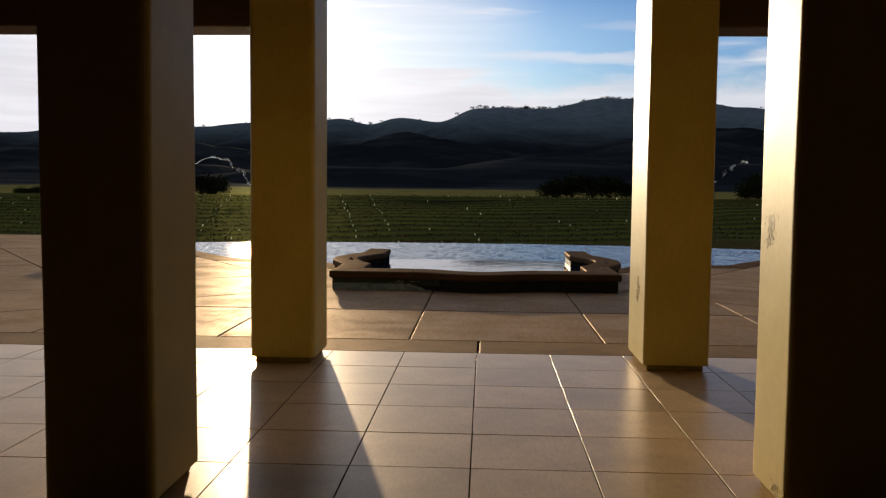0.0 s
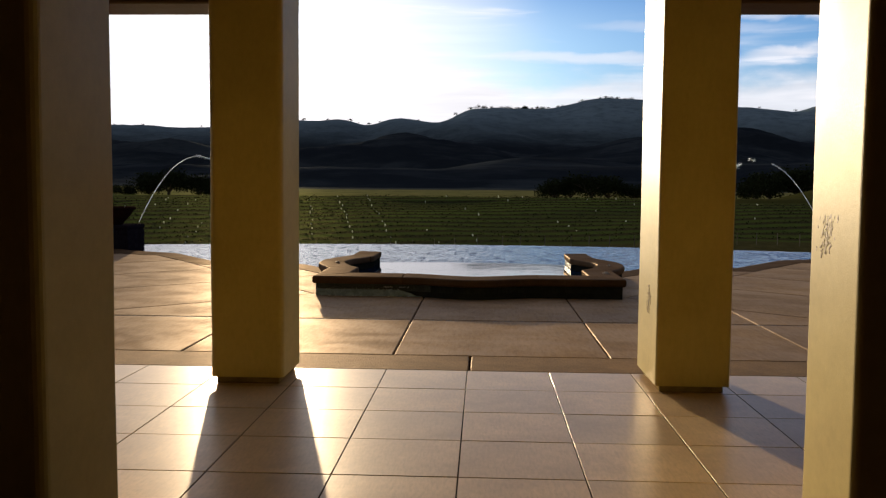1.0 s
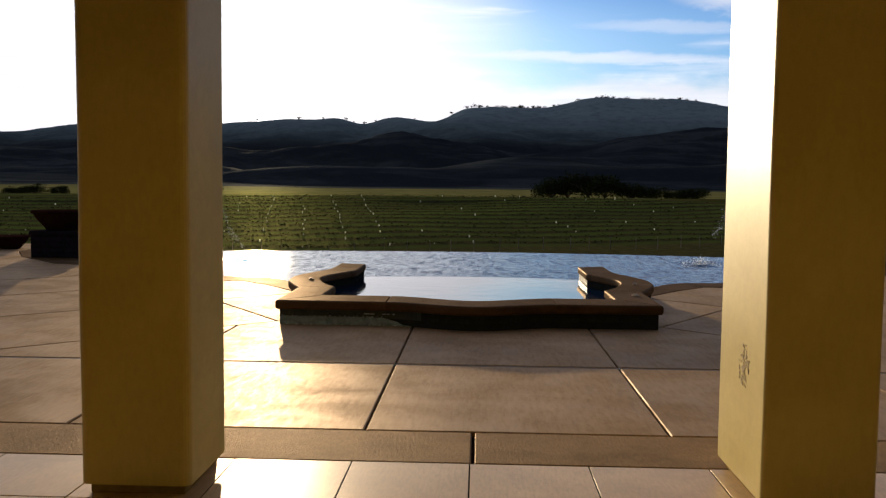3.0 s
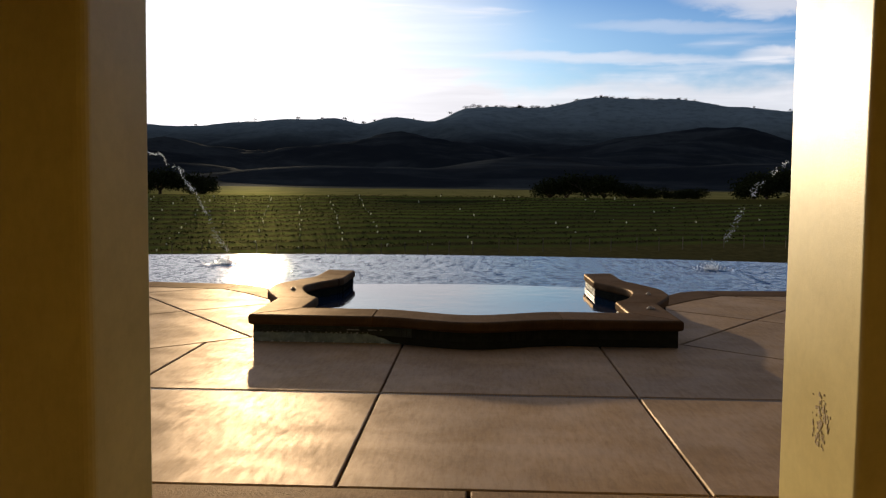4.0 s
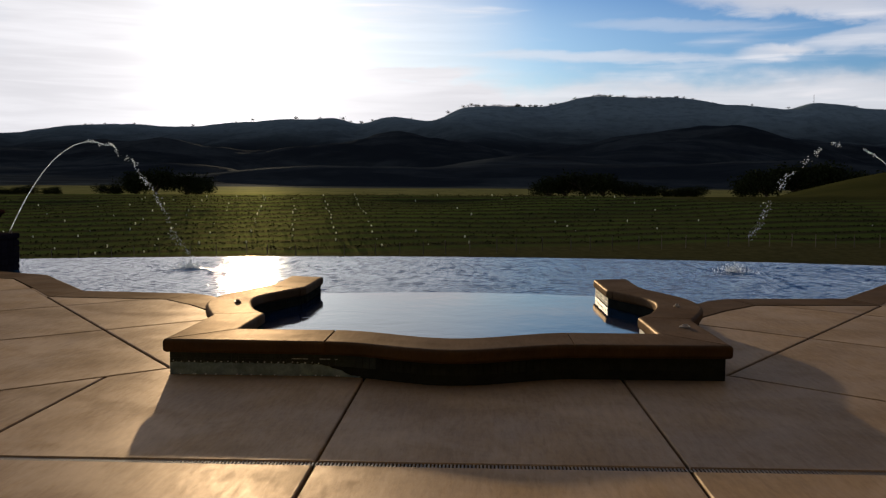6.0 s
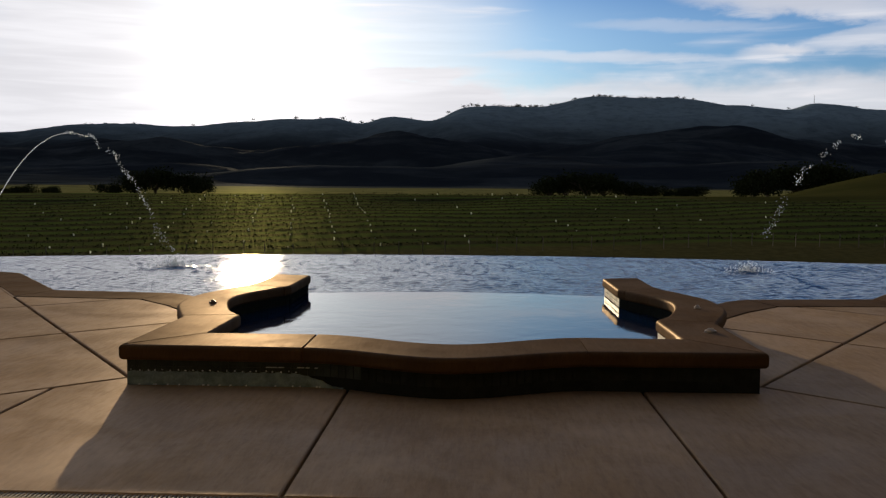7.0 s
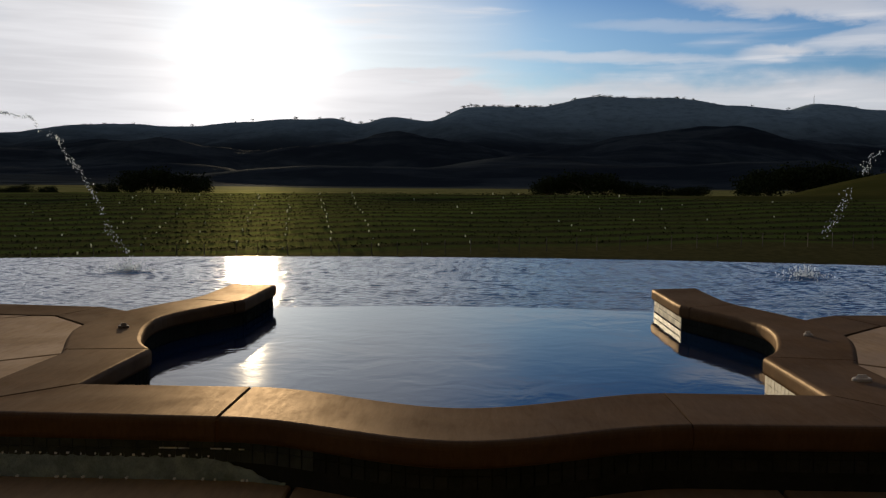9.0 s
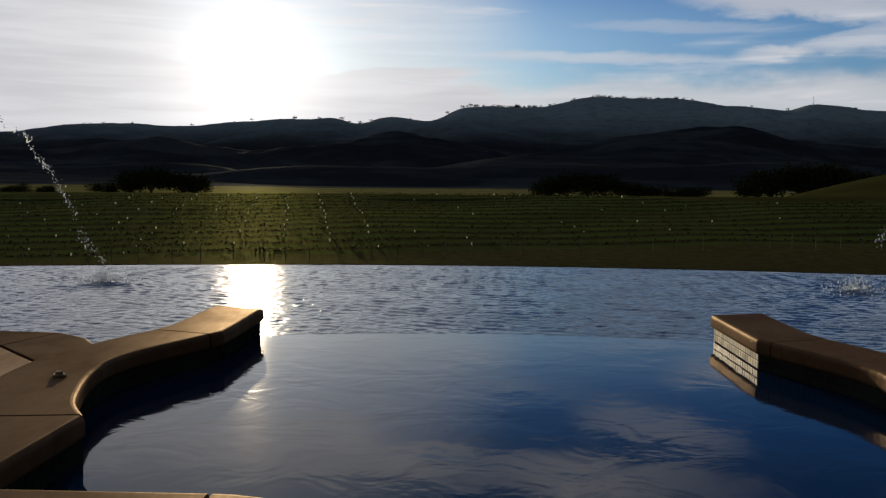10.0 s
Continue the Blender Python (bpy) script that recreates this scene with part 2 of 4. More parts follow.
FRONT_MOSAIC = material("limed dark green mosaic", (0.085, 0.10, 0.08), (0.03, 0.04, 0.032), 0.4, 9, 60, 0.2, 80, 0.4, spec=0.2)
# sunlit tone of the spa mosaic; MOSAIC carries its shaded tone
SUNLIT_MOSAIC = material("sunlit glazed mosaic", (0.78, 0.72, 0.58), (0.55, 0.50, 0.38), 0.55, 9, 60, 0.15, 80, 0.3, gloss_vary=0.04)
SCALE_CRUST = material("grey lime crust", (0.32, 0.41, 0.39), (0.12, 0.165, 0.155), 0.9, 14, 60, 0.9, 70, bump_dist=0.012, spec=0.15)
LIME_GLINT = material("white lime and painted glints", (0.85, 0.88, 0.86), (0.7, 0.74, 0.72), 0.25, 20, 60, 0.3, 80)
PLASTER = material("blue pool plaster", (0.10, 0.20, 0.28), None, 0.6, 1.0, 20, 0.2, 60)
POOL_WATER = water_material("rippled pool water", (0.014, 0.055, 0.12), 14.0, 0.6, 0.012, (0.9, 1.4, 1), rough=0.075)
SPA_WATER = water_material("calm spa water", (0.003, 0.014, 0.04), 3.4, 0.2, 0.016, ior=1.28, rough=0.05)
DROPS = see_through("falling water", (0.88, 0.95, 1.0), 0.75, 0.06, 0.14)
TERRACOTTA = material("dark terracotta", (0.034, 0.014, 0.010), (0.018, 0.008, 0.006), 0.8, 5, 40, 0.4, 60, spec=0.0)
PLINTH = material("dark slate cladding", (0.024, 0.02, 0.026), (0.014, 0.012, 0.016), 0.7, 6, 40, 0.6, 40, 0.12, bump_dist=0.01, spec=0.0)
METAL = see_through("pale plastic vine guard", (0.75, 0.78, 0.66), 0.0, 0.3, 0.8)
BRONZE = material("weathered bronze", (0.20, 0.14, 0.08), (0.10, 0.07, 0.04), 0.45, 20, 80, 0.3, 90, metal=0.7)
PALE_STONE = material("pale worn stone", (0.55, 0.48, 0.38), None, 0.6, 12, 60, 0.4, 60)
STAIN = material("brown scuff", (0.46, 0.35, 0.16), (0.28, 0.2, 0.09), 0.55, 20, 90, 0.4, 120, spec=0.3)
VINE = material("vine leaves and canes", (0.035, 0.04, 0.014), (0.016, 0.018, 0.008), 0.95, 0.5, 6, 0.2, 20, island=True, vary=0.4, spec=0.0)
LEAF = material("oak leaves", (0.035, 0.045, 0.018), (0.018, 0.022, 0.01), 0.9, 0.3, 4, 0.2, 20, island=True, vary=0.4, spec=0.0)
BARK = material("oak bark", (0.10, 0.075, 0.05), (0.05, 0.035, 0.025), 0.9, 2, 12, 0.8, 12, bump_dist=0.03)
WOOD_POST = material("grey wooden stake", (0.18, 0.14, 0.10), None, 0.85, 3, 20, 0.4, 30)


def ground_material():
    """Grass, vineyard soil, meadow and far hillside, by where they lie; the ridge colour holds haze."""
    mat = bpy.data.materials.new("grassland")
    mat.use_nodes = True
    t = Tree(mat.node_tree)
    place = t.n("ShaderNodeTexCoord").outputs["Object"]
    ax = t.n("ShaderNodeSeparateXYZ")
    t.link(place, ax.inputs[0])
    x, y = ax.outputs["X"], ax.outputs["Y"]
    across = t.math("SUBTRACT", t.math("MULTIPLY", y, math.cos(ROW_TURN)), t.math("MULTIPLY", x, math.sin(ROW_TURN)))
    wander = t.math("MULTIPLY", t.math("SUBTRACT", t.noise(t.mapped(place, (0.045, 0.045, 0.045)), 1.0, 3), 0.5), 5.0)
    phase = t.math("FRACT", t.math("DIVIDE", t.math("ADD", t.math("SUBTRACT", across, ROW_START), t.math("MULTIPLY", wander, 0.4)), ROW_PITCH))
    strip = t.ramp(t.math("ABSOLUTE", t.math("ADD", t.math("SUBTRACT", phase, 0.5), t.math("MULTIPLY", t.math("SUBTRACT", t.noise(t.mapped(place, (0.35, 1.0, 1.0)), 0.6, 5, 0.7), 0.5), 0.45))), 0.2, 0.34)
    patch = t.noise(place, 0.08, 6, 0.65)
    tuft = t.noise(place, 1.5, 5, 0.7)
    grass = t.mix(t.ramp(patch, 0.3, 0.7), (0.032, 0.058, 0.007), (0.06, 0.094, 0.012))
    grass = t.mix(t.math("MULTIPLY", tuft, 0.5), grass, (0.034, 0.04, 0.014))
    soil = t.mix(tuft, (0.014, 0.013, 0.006), (0.036, 0.03, 0.016))
    grass = t.mix(t.ramp(t.noise(t.mapped(place, (0.6, 1.6, 1.0), (0, 0, 0), (0, 0, -ROW_TURN)), 0.09, 5, 0.65), 0.42, 0.62), grass, (0.034, 0.046, 0.010))
    vineyard = t.mix(strip, grass, soil)
    bank = t.mix(t.ramp(tuft, 0.3, 0.7), (0.026, 0.023, 0.009), (0.056, 0.045, 0.018))
    near = t.mix(t.ramp(across, ROW_START + 0.5, ROW_START + 2.5), bank, vineyard)
    meadow = t.mix(t.ramp(patch, 0.35, 0.65), (0.09, 0.092, 0.028), (0.15, 0.138, 0.052))
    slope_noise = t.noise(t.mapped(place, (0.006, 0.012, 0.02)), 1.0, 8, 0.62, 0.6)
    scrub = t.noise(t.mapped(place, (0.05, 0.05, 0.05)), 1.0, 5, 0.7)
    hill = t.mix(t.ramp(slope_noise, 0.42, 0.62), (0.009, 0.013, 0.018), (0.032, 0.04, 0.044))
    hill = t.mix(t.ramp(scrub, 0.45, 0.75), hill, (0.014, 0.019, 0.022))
    # distance haze put into the far ridge colour: paler and bluer towards the top
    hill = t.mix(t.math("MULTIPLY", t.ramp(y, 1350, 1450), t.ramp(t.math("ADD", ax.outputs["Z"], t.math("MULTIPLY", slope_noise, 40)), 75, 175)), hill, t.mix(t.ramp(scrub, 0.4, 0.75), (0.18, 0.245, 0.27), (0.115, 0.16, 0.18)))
    pasture = t.mix(t.ramp(patch, 0.3, 0.7), (0.016, 0.017, 0.003), (0.033, 0.031, 0.007))
    pasture = t.mix(t.math("MULTIPLY", tuft, 0.4), pasture, (0.014, 0.0125, 0.0055))
    meadow = t.mix(t.math("MULTIPLY", t.ramp(x, 6, 30), t.ramp(y, 215, 260, 1.0, 0.0)), meadow, pasture)
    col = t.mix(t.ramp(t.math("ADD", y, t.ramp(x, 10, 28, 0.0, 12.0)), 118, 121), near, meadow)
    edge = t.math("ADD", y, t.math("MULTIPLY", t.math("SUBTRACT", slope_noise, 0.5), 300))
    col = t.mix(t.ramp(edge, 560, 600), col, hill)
    # blades and leaves gleam against the light; far out it stands in for haze
    body, gleam, b = t.n("ShaderNodeBsdfDiffuse"), t.n("ShaderNodeBsdfGlossy"), t.n("ShaderNodeMixShader")
    t.link(col, body.inputs["Color"])
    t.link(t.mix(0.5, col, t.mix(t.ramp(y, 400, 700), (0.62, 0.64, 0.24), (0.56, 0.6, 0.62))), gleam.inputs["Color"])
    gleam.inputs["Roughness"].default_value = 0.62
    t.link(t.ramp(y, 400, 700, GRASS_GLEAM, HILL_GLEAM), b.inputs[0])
    t.link(body.outputs[0], b.inputs[1])
    t.link(gleam.outputs[0], b.inputs[2])
    bp = t.n("ShaderNodeBump")
    bp.inputs["Strength"].default_value, bp.inputs["Distance"].default_value = 0.6, 0.25
    t.link(tuft, bp.inputs["Height"])
    t.link(bp.outputs[0], body.inputs["Normal"])
    t.link(bp.outputs[0], gleam.inputs["Normal"])
    t.link(b.outputs[0], t.n("ShaderNodeOutputMaterial").inputs[0])
    return mat


GRASS_GLEAM, HILL_GLEAM = 0.07, 0.03
ROW_TURN, ROW_START, ROW_PITCH, ROW_COUNT = radians(11.0), 66.0, 3.3, 14
GROUND = ground_material()


# ---- mesh helpers ----
def mesh_object(name, bm, mat, smooth=False):
    me = bpy.data.meshes.new(name)
    bmesh.ops.recalc_face_normals(bm, faces=bm.faces)
    bm.to_mesh(me)
    bm.free()
    me.materials.append(mat)
    if smooth:
        me.polygons.foreach_set("use_smooth", [True] * len(me.polygons))
    return new(name, me)


def part(name, bm, mat, parent, label="", smooth=False):
    ob = mesh_object(name, bm, mat, smooth)
    ob.parent = parent
    if label:
        tagged(ob, label)
    return ob


def structure(ob, label, category=""):
    return tagged(ob, label, category, kind="structure")


def thing(name, label, category, at=(0, 0, 0), group=""):
    ob = new(name)
    ob.location = at
    return tagged(ob, label, category, group)


def shared(name, me, parent, at, turn=0.0):
    ob = new(name, me)
    ob.parent = parent
    ob.location, ob.rotation_euler = at, (0, 0, turn)
    return ob


def box(bm, x0, x1, y0, y1, z0, z1, bevel=0.0, segments=1):
    made = bmesh.ops.create_cube(bm, size=1.0)["verts"]
    for v in made:
        v.co = Vector(((x0 + x1) / 2 + v.co.x * (x1 - x0), (y0 + y1) / 2 + v.co.y * (y1 - y0), (z0 + z1) / 2 + v.co.z * (z1 - z0)))
    if bevel:
        edges = list({e for v in made for e in v.link_edges})
        bmesh.ops.bevel(bm, geom=edges, offset=bevel, segments=segments, profile=0.5, affect="EDGES")
    return bm


def area(poly):
    return 0.5 * sum(a[0] * b[1] - b[0] * a[1] for a, b in zip(poly, poly[1:] + poly[:1]))


def tidy(poly, eps=0.004):
    out = []
    for p in poly:
        if not out or (p[0] - out[-1][0]) ** 2 + (p[1] - out[-1][1]) ** 2 > eps * eps:
            out.append(p)
    while len(out) > 2 and (out[0][0] - out[-1][0]) ** 2 + (out[0][1] - out[-1][1]) ** 2 < eps * eps:
        out.pop()
    return out if area(out) > 0 else out[::-1]


def offset(poly, d):
    """The polygon (counter-clockwise) moved inwards by d."""
    out, n = [], len(poly)
    for i in range(n):
        p, a, b = Vector(poly[i]), Vector(poly[i - 1]), Vector(poly[(i + 1) % n])
        e, f = (p - a).normalized(), (b - p).normalized()
        n1, n2 = Vector((-e.y, e.x)), Vector((-f.y, f.x))
        m = n1 + n2
        k = max(0.35, m.length_squared / 2)
        out.append(tuple(p + m * (d / k)))
    return out


def offset_edges(poly, dists):
    """The polygon with each edge moved inwards by its own distance."""
    out, n = [], len(poly)
    for i in range(n):
        p, a, b = Vector(poly[i]), Vector(poly[i - 1]), Vector(poly[(i + 1) % n])
        e, f = (p - a).normalized(), (b - p).normalized()
        n1, n2, d1, d2 = Vector((-e.y, e.x)), Vector((-f.y, f.x)), dists[i - 1], dists[i]
        det = n1.x * n2.y - n1.y * n2.x
        if abs(det) < 0.12:
            out.append(tuple(p + (n1 + n2) * ((d1 + d2) / 4)))
        else:
            out.append((p.x + (d1 * n2.y - d2 * n1.y) / det, p.y + (n1.x * d2 - n2.x * d1) / det))
    return out


def rounded_stone(poly, z0, z1, r, joints, gap=0.004):
    """A stone with rounded free edges, and square edges where it meets its neighbours along the joints."""
    poly = tidy(poly)

    def on_joint(p, q):
        for a, b, *own in joints:
            a, b = Vector(a), Vector(b)
            d = (b - a).normalized()
            if all(abs((Vector(v) - a).cross(d)) < 0.02 for v in (p, q)):
                return own[0] if own else gap
        return 0.0
    square = [on_joint(p, q) for p, q in zip(poly, poly[1:] + poly[:1])]
    rings = [[(0.0015 if k else i) for k in square] for i, _ in bullnose(z0, z1, r)]
    poly = offset_edges(poly, square)
    bm = bmesh.new()
    loops = [[bm.verts.new((x, y, z)) for x, y in offset_edges(poly, d)] for d, (_, z) in zip(rings, bullnose(z0, z1, r))]
    n = len(poly)
    for a, b in zip(loops, loops[1:]):
        for i in range(n):
            bm.faces.new((a[i], a[(i + 1) % n], b[(i + 1) % n], b[i]))
    bm.faces.new(loops[-1])
    bm.faces.new(loops[0][::-1])
    return bm


def clip(poly, normal, c):
    """The part of the polygon in which normal . p >= c."""
    out, n = [], len(poly)
    for i in range(n):
        p, q = poly[i], poly[(i + 1) % n]
        dp, dq = normal[0] * p[0] + normal[1] * p[1] - c, normal[0] * q[0] + normal[1] * q[1] - c
        if dp >= 0:
            out.append(p)
        if dp * dq < 0:
            s = dp / (dp - dq)
            out.append((p[0] + s * (q[0] - p[0]), p[1] + s * (q[1] - p[1])))
    return out


def prism(bm, poly, z0, z1, chamfer=0.006, drop=None, rings=None):
    """An upright prism with softened top edges. rings: (inset, z) from the bottom to the top, in place of the plain profile."""
    poly = tidy(poly)
    if len(poly) < 3:
        return bm
    rings = rings or [(0, z0), (0, z1 - (drop or chamfer)), (chamfer, z1)]
    loops = [[bm.verts.new((x, y, z)) for x, y in (offset(poly, i) if i else poly)] for i, z in rings]
    n = len(poly)
    for a, b in zip(loops, loops[1:]):
        for i in range(n):
            bm.faces.new((a[i], a[(i + 1) % n], b[(i + 1) % n], b[i]))
    bm.faces.new(loops[-1])
    bm.faces.new(loops[0][::-1])
    return bm


def bullnose(z0, z1, r, steps=4):
    """Rings of a rounded edge, top and bottom."""
    lo = [(r * (1 - math.sin(a)), z0 + r * (1 - math.cos(a))) for a in [i * math.pi / 2 / steps for i in range(steps + 1)]]
    hi = [(r * (1 - math.cos(a)), z1 - r * (1 - math.sin(a))) for a in [i * math.pi / 2 / steps for i in range(steps + 1)]]
    return lo + hi


def quads_mesh(name, centres, sizes, mat, seed):
    """One mesh of many small randomly turned four-cornered leaves."""
    rng = np.random.default_rng(seed)
    n = len(centres)
    a = rng.normal(size=(n, 3))
    a /= np.linalg.norm(a, axis=1)[:, None]
    b = np.cross(a, rng.normal(size=(n, 3)))
    b /= np.linalg.norm(b, axis=1)[:, None]
    s = np.asarray(sizes)[:, None]
    verts = np.stack([centres - a * s, centres - b * s * 0.6, centres + a * s, centres + b * s * 0.6], axis=1).reshape(-1, 3)
    faces = np.arange(4 * n).reshape(-1, 4)
    me = bpy.data.meshes.new(name)
    me.from_pydata(verts.tolist(), [], faces.tolist())
    me.materials.append(mat)
    return me


# ---- the land ----
RIDGE = [(-1500, 108), (-1075, 113), (-807, 134), (-690, 130), (-520, 141), (-324, 145), (-265, 132), (-184, 150), (-110, 143), (-19, 174), (128, 174), (274, 196), 
         (427, 194), (579, 178), (681, 167), (745, 179), (920, 168), (1500, 157)]
RX, RZ = np.array([p[0] for p in RIDGE], float), np.array([p[1] for p in RIDGE], float)


FOOTHILLS = [(-95, 1330, 40, 150, 150), (40, 930, 18, 130, 90), (-330, 980, 16, 160, 90), (190, 1080, 30, 150, 110), (420, 1350, 40, 190, 150), (-560, 1300, 36, 220, 150), (-150, 800, 9, 110, 60), (300, 800, 10, 120, 60)]


def smooth01(v):
    v = np.clip(v, 0, 1)
    return v * v * (3 - 2 * v)


def ridge_height(x):
    i = np.clip(np.searchsorted(RX, x) - 1, 0, len(RX) - 2)
    s = smooth01((x - RX[i]) / (RX[i + 1] - RX[i]))
    return RZ[i] + s * (RZ[i + 1] - RZ[i])


def land(x, y):
    """The height of the ground."""
    x, y = np.asarray(x, float), np.asarray(y, float)
    field = -7.9 + 0.0753 * (y - 7)
    bank = -1.5 - 2.6 * smooth01((y - 25) / 28)
    z = np.where(y < 55, bank, np.maximum(field, -4.1))
    z = z + 0.13 * smooth01((y - 58) / 8) * (np.sin(x / 4.1 + 0.5 * np.sin(y / 6)) * np.sin(y / 7.3 + x / 19) + 0.8 * np.sin(x / 9.7 + y / 11 + 1))
    crest = 112 + 0.12 * x
    beyond = 0.06 - 4.5 * smooth01((y - crest) / 60) + 4.2 * smooth01((y - 300) / 360)
    z = np.where(y > 108 + 0.12 * x, np.minimum(field, beyond), z)
    # a grassy knoll rises beside the vines
    z = z + 9 * smooth01((x - 30 + 3 * np.sin(y / 17)) / 55) * np.exp(-((y - 170) / 32) ** 2)
    far = smooth01((y - 640) / 1360)
    scale = np.maximum(y, 1) / 2000
    top = ridge_height(x / np.maximum(scale, 0.3))
    roll = 9 * np.sin(x / 150 + y / 210) + 7 * np.sin(x / 83 - y / 130 + 2) + 4 * np.sin(x / 37 + y / 61 + 1)
    shape = 0.55 * far ** 1.5 + 0.45 * smooth01((y - 1500) / 500)
    hills = shape * top * np.where(y > 2000, 1 - 0.5 * smooth01((y - 2000) / 900), 1) + roll * far * (1 - 0.8 * smooth01((y - 1700) / 300))
    hills = hills + 16 * smooth01((y - 650) / 150) * (1 - smooth01((y - 800) / 250)) * (0.6 + 0.4 * np.sin(x / 170 + 0.6))
    hills = hills + (22 + 7 * np.sin(x / 205 + 1) + 5 * np.sin(x / 88)) * (1 - 0.55 * smooth01((x + 250) / 350)) * np.exp(-((y - 1250 - 60 * np.sin(x / 300)) / 130) ** 2)
    for cx, cy, h, wx, wy in FOOTHILLS:
        hills = hills + h * np.exp(-((x - cx) / wx) ** 2 - ((y - cy) / wy) ** 2)
    return z + np.maximum(hills, 0)


def vines_end(x):
    """How far the vineyard reaches: less far where the pasture comes down beside it."""
    return 118 - 12 * smooth01((x - 10) / 18)


ys = np.concatenate([np.linspace(-80, 24, 14), np.linspace(26, 62, 16), np.linspace(63, 130, 100), np.linspace(133, 250, 40), np.linspace(258, 620, 36), np.linspace(635, 2000, 120), np.linspace(2020, 3200, 20)])
a_s = np.linspace(-1.3, 1.3, 241)
gx, gy = np.meshgrid(a_s, ys)
gx = gx * np.maximum(90, 60 + 0.62 * gy)
gz = land(gx, gy)
jag = np.array([noise.fractal(Vector((x / 60, y / 60, 0.3)), 1.0, 2.0, 5) for x, y in zip(gx.ravel(), gy.ravel())]).reshape(gx.shape)
gully = np.array([noise.fractal(Vector((x / 330, y / 420, 1.7)), 1.0, 2.2, 6) for x, y in zip(gx.ravel(), gy.ravel())]).reshape(gx.shape)
gz += gully * 22 * smooth01((gy - 680) / 500) * (1 - 0.9 * smooth01((gy - 1650) / 300))
gz += jag * np.clip((gy - 650) / 500, 0, 1) * 3 + jag * 0.12 * np.clip((gy - 50) / 10, 0, 1)
rows_n, cols_n = gx.shape
idx = np.arange(rows_n * cols_n).reshape(rows_n, cols_n)
faces = np.stack([idx[:-1, :-1], idx[:-1, 1:], idx[1:, 1:], idx[1:, :-1]], axis=-1).reshape(-1, 4)
me = bpy.data.meshes.new("ground")
me.from_pydata(np.stack([gx, gy, gz], -1).reshape(-1, 3).tolist(), [], faces.tolist())
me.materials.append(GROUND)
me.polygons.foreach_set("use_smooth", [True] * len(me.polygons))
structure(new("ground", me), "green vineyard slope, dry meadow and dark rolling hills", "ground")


# ---- terrace: the plan, mirrored about x = 1 ----
MID = 1.0


def both(seg, side):
    return tuple((MID + side * u, y) for u, y in seg)


def mirrored(points, side):
    out = [(MID + side * u, y) for u, y in points]
    return out if side > 0 else out[::-1]


EDGE = [(2.05, 14.8), (2.88, 15.97), (3.16, 16.18), (4.58, 16.33), (5.3, 17.3), (5.93, 18.15), (6.4, 18.36), (7.0, 18.65), (7.5, 19.1), (8.05, 19.6), (8.7, 20.6), (8.95, 22.4)]
OUTER = [(2.15, 14.2), (2.86, 15.15), (3.32, 15.62), (4.74, 15.72), (5.45, 16.7), (6.12, 17.58), (6.65, 17.72), (7.25, 17.9), (7.72, 18.4), (8.5, 19.2), (9.2, 20.4), (9.45, 22.5)]
BORDER_Y0, BORDER_Y1 = 7.28, 7.87


def arc_y(x):
    return 23.25 - (x - 0.9) ** 2 / 50


# pool water, shell and far weir
pool_xs = [MID - 9.2 + 18.4 * i / 60 for i in range(61)]
far_arc = [(x, arc_y(x)) for x in pool_xs]
JET_LANDINGS = ((-3.58, 20.35), (5.48, 20.45))


def wave_height(x, y):
    """Small wind ripples from many crossing trains, and rings about the two places where the jets land."""
    rng = np.random.default_rng(77)
    z = np.zeros_like(x)
    for _ in range(34):
        length = 0.06 * 4.2 ** rng.random()
        turn = rng.normal(1.35, 0.8)
        k = 2 * math.pi / length
        bend = 0.5 * np.sin(x * rng.uniform(0.5, 1.4) + y * rng.uniform(0.5, 1.4) + rng.uniform(0, 6))
        gust = 0.55 + 0.45 * np.sin(x * rng.uniform(0.2, 0.7) + y * rng.uniform(0.3, 1.1) + rng.uniform(0, 6))
        z += WAVE_SLOPE * length / 6.28 * gust * np.sin(k * (x * math.cos(turn) + y * math.sin(turn)) + bend + rng.uniform(0, 6.28))
    for jx, jy in JET_LANDINGS:
        d = np.hypot(x - jx, y - jy)
        z += 0.010 * np.exp(-d / 0.7) * np.sin(d * 2 * math.pi / 0.21)
    return z


nx, ny = 820, 600
grid_x, grid_v = np.meshgrid(np.linspace(MID - 9.2, MID + 9.2, nx), np.linspace(0, 1, ny))
grid_y = 14.6 + grid_v * (arc_y(grid_x) - 14.6)
grid_z = -0.1 + wave_height(grid_x, grid_y) * np.minimum(1.0, (1 - grid_v) * 12 + 0.15)
low_z = np.full_like(grid_z[:1], -0.3)
verts = np.concatenate([np.stack([grid_x, grid_y, grid_z], -1).reshape(-1, 3), np.stack([grid_x[-1:], grid_y[-1:], low_z], -1).reshape(-1, 3)])
idx = np.arange((ny + 1) * nx).reshape(ny + 1, nx)
faces = np.stack([idx[:-1, :-1], idx[:-1, 1:], idx[1:, 1:], idx[1:, :-1]], axis=-1).reshape(-1, 4)
me = bpy.data.meshes.new("water")
me.from_pydata(verts.tolist(), [], faces.tolist())
me.materials.append(POOL_WATER)
me.polygons.foreach_set("use_smooth", [True] * len(me.polygons))
structure(new("water", me), "rippled blue pool water up to a vanishing edge", "water")
bm = bmesh.new()
prism(bm, [(x, y + 0.003) for x, y in far_arc] + [(x, y + 0.3) for x, y in far_arc[::-1]], -3.2, -0.115, 0.02)
structure(mesh_object("pool_edge_wall", bm, PLINTH), "dark wet vanishing edge wall of the pool", "pool wall")
bm = bmesh.new()
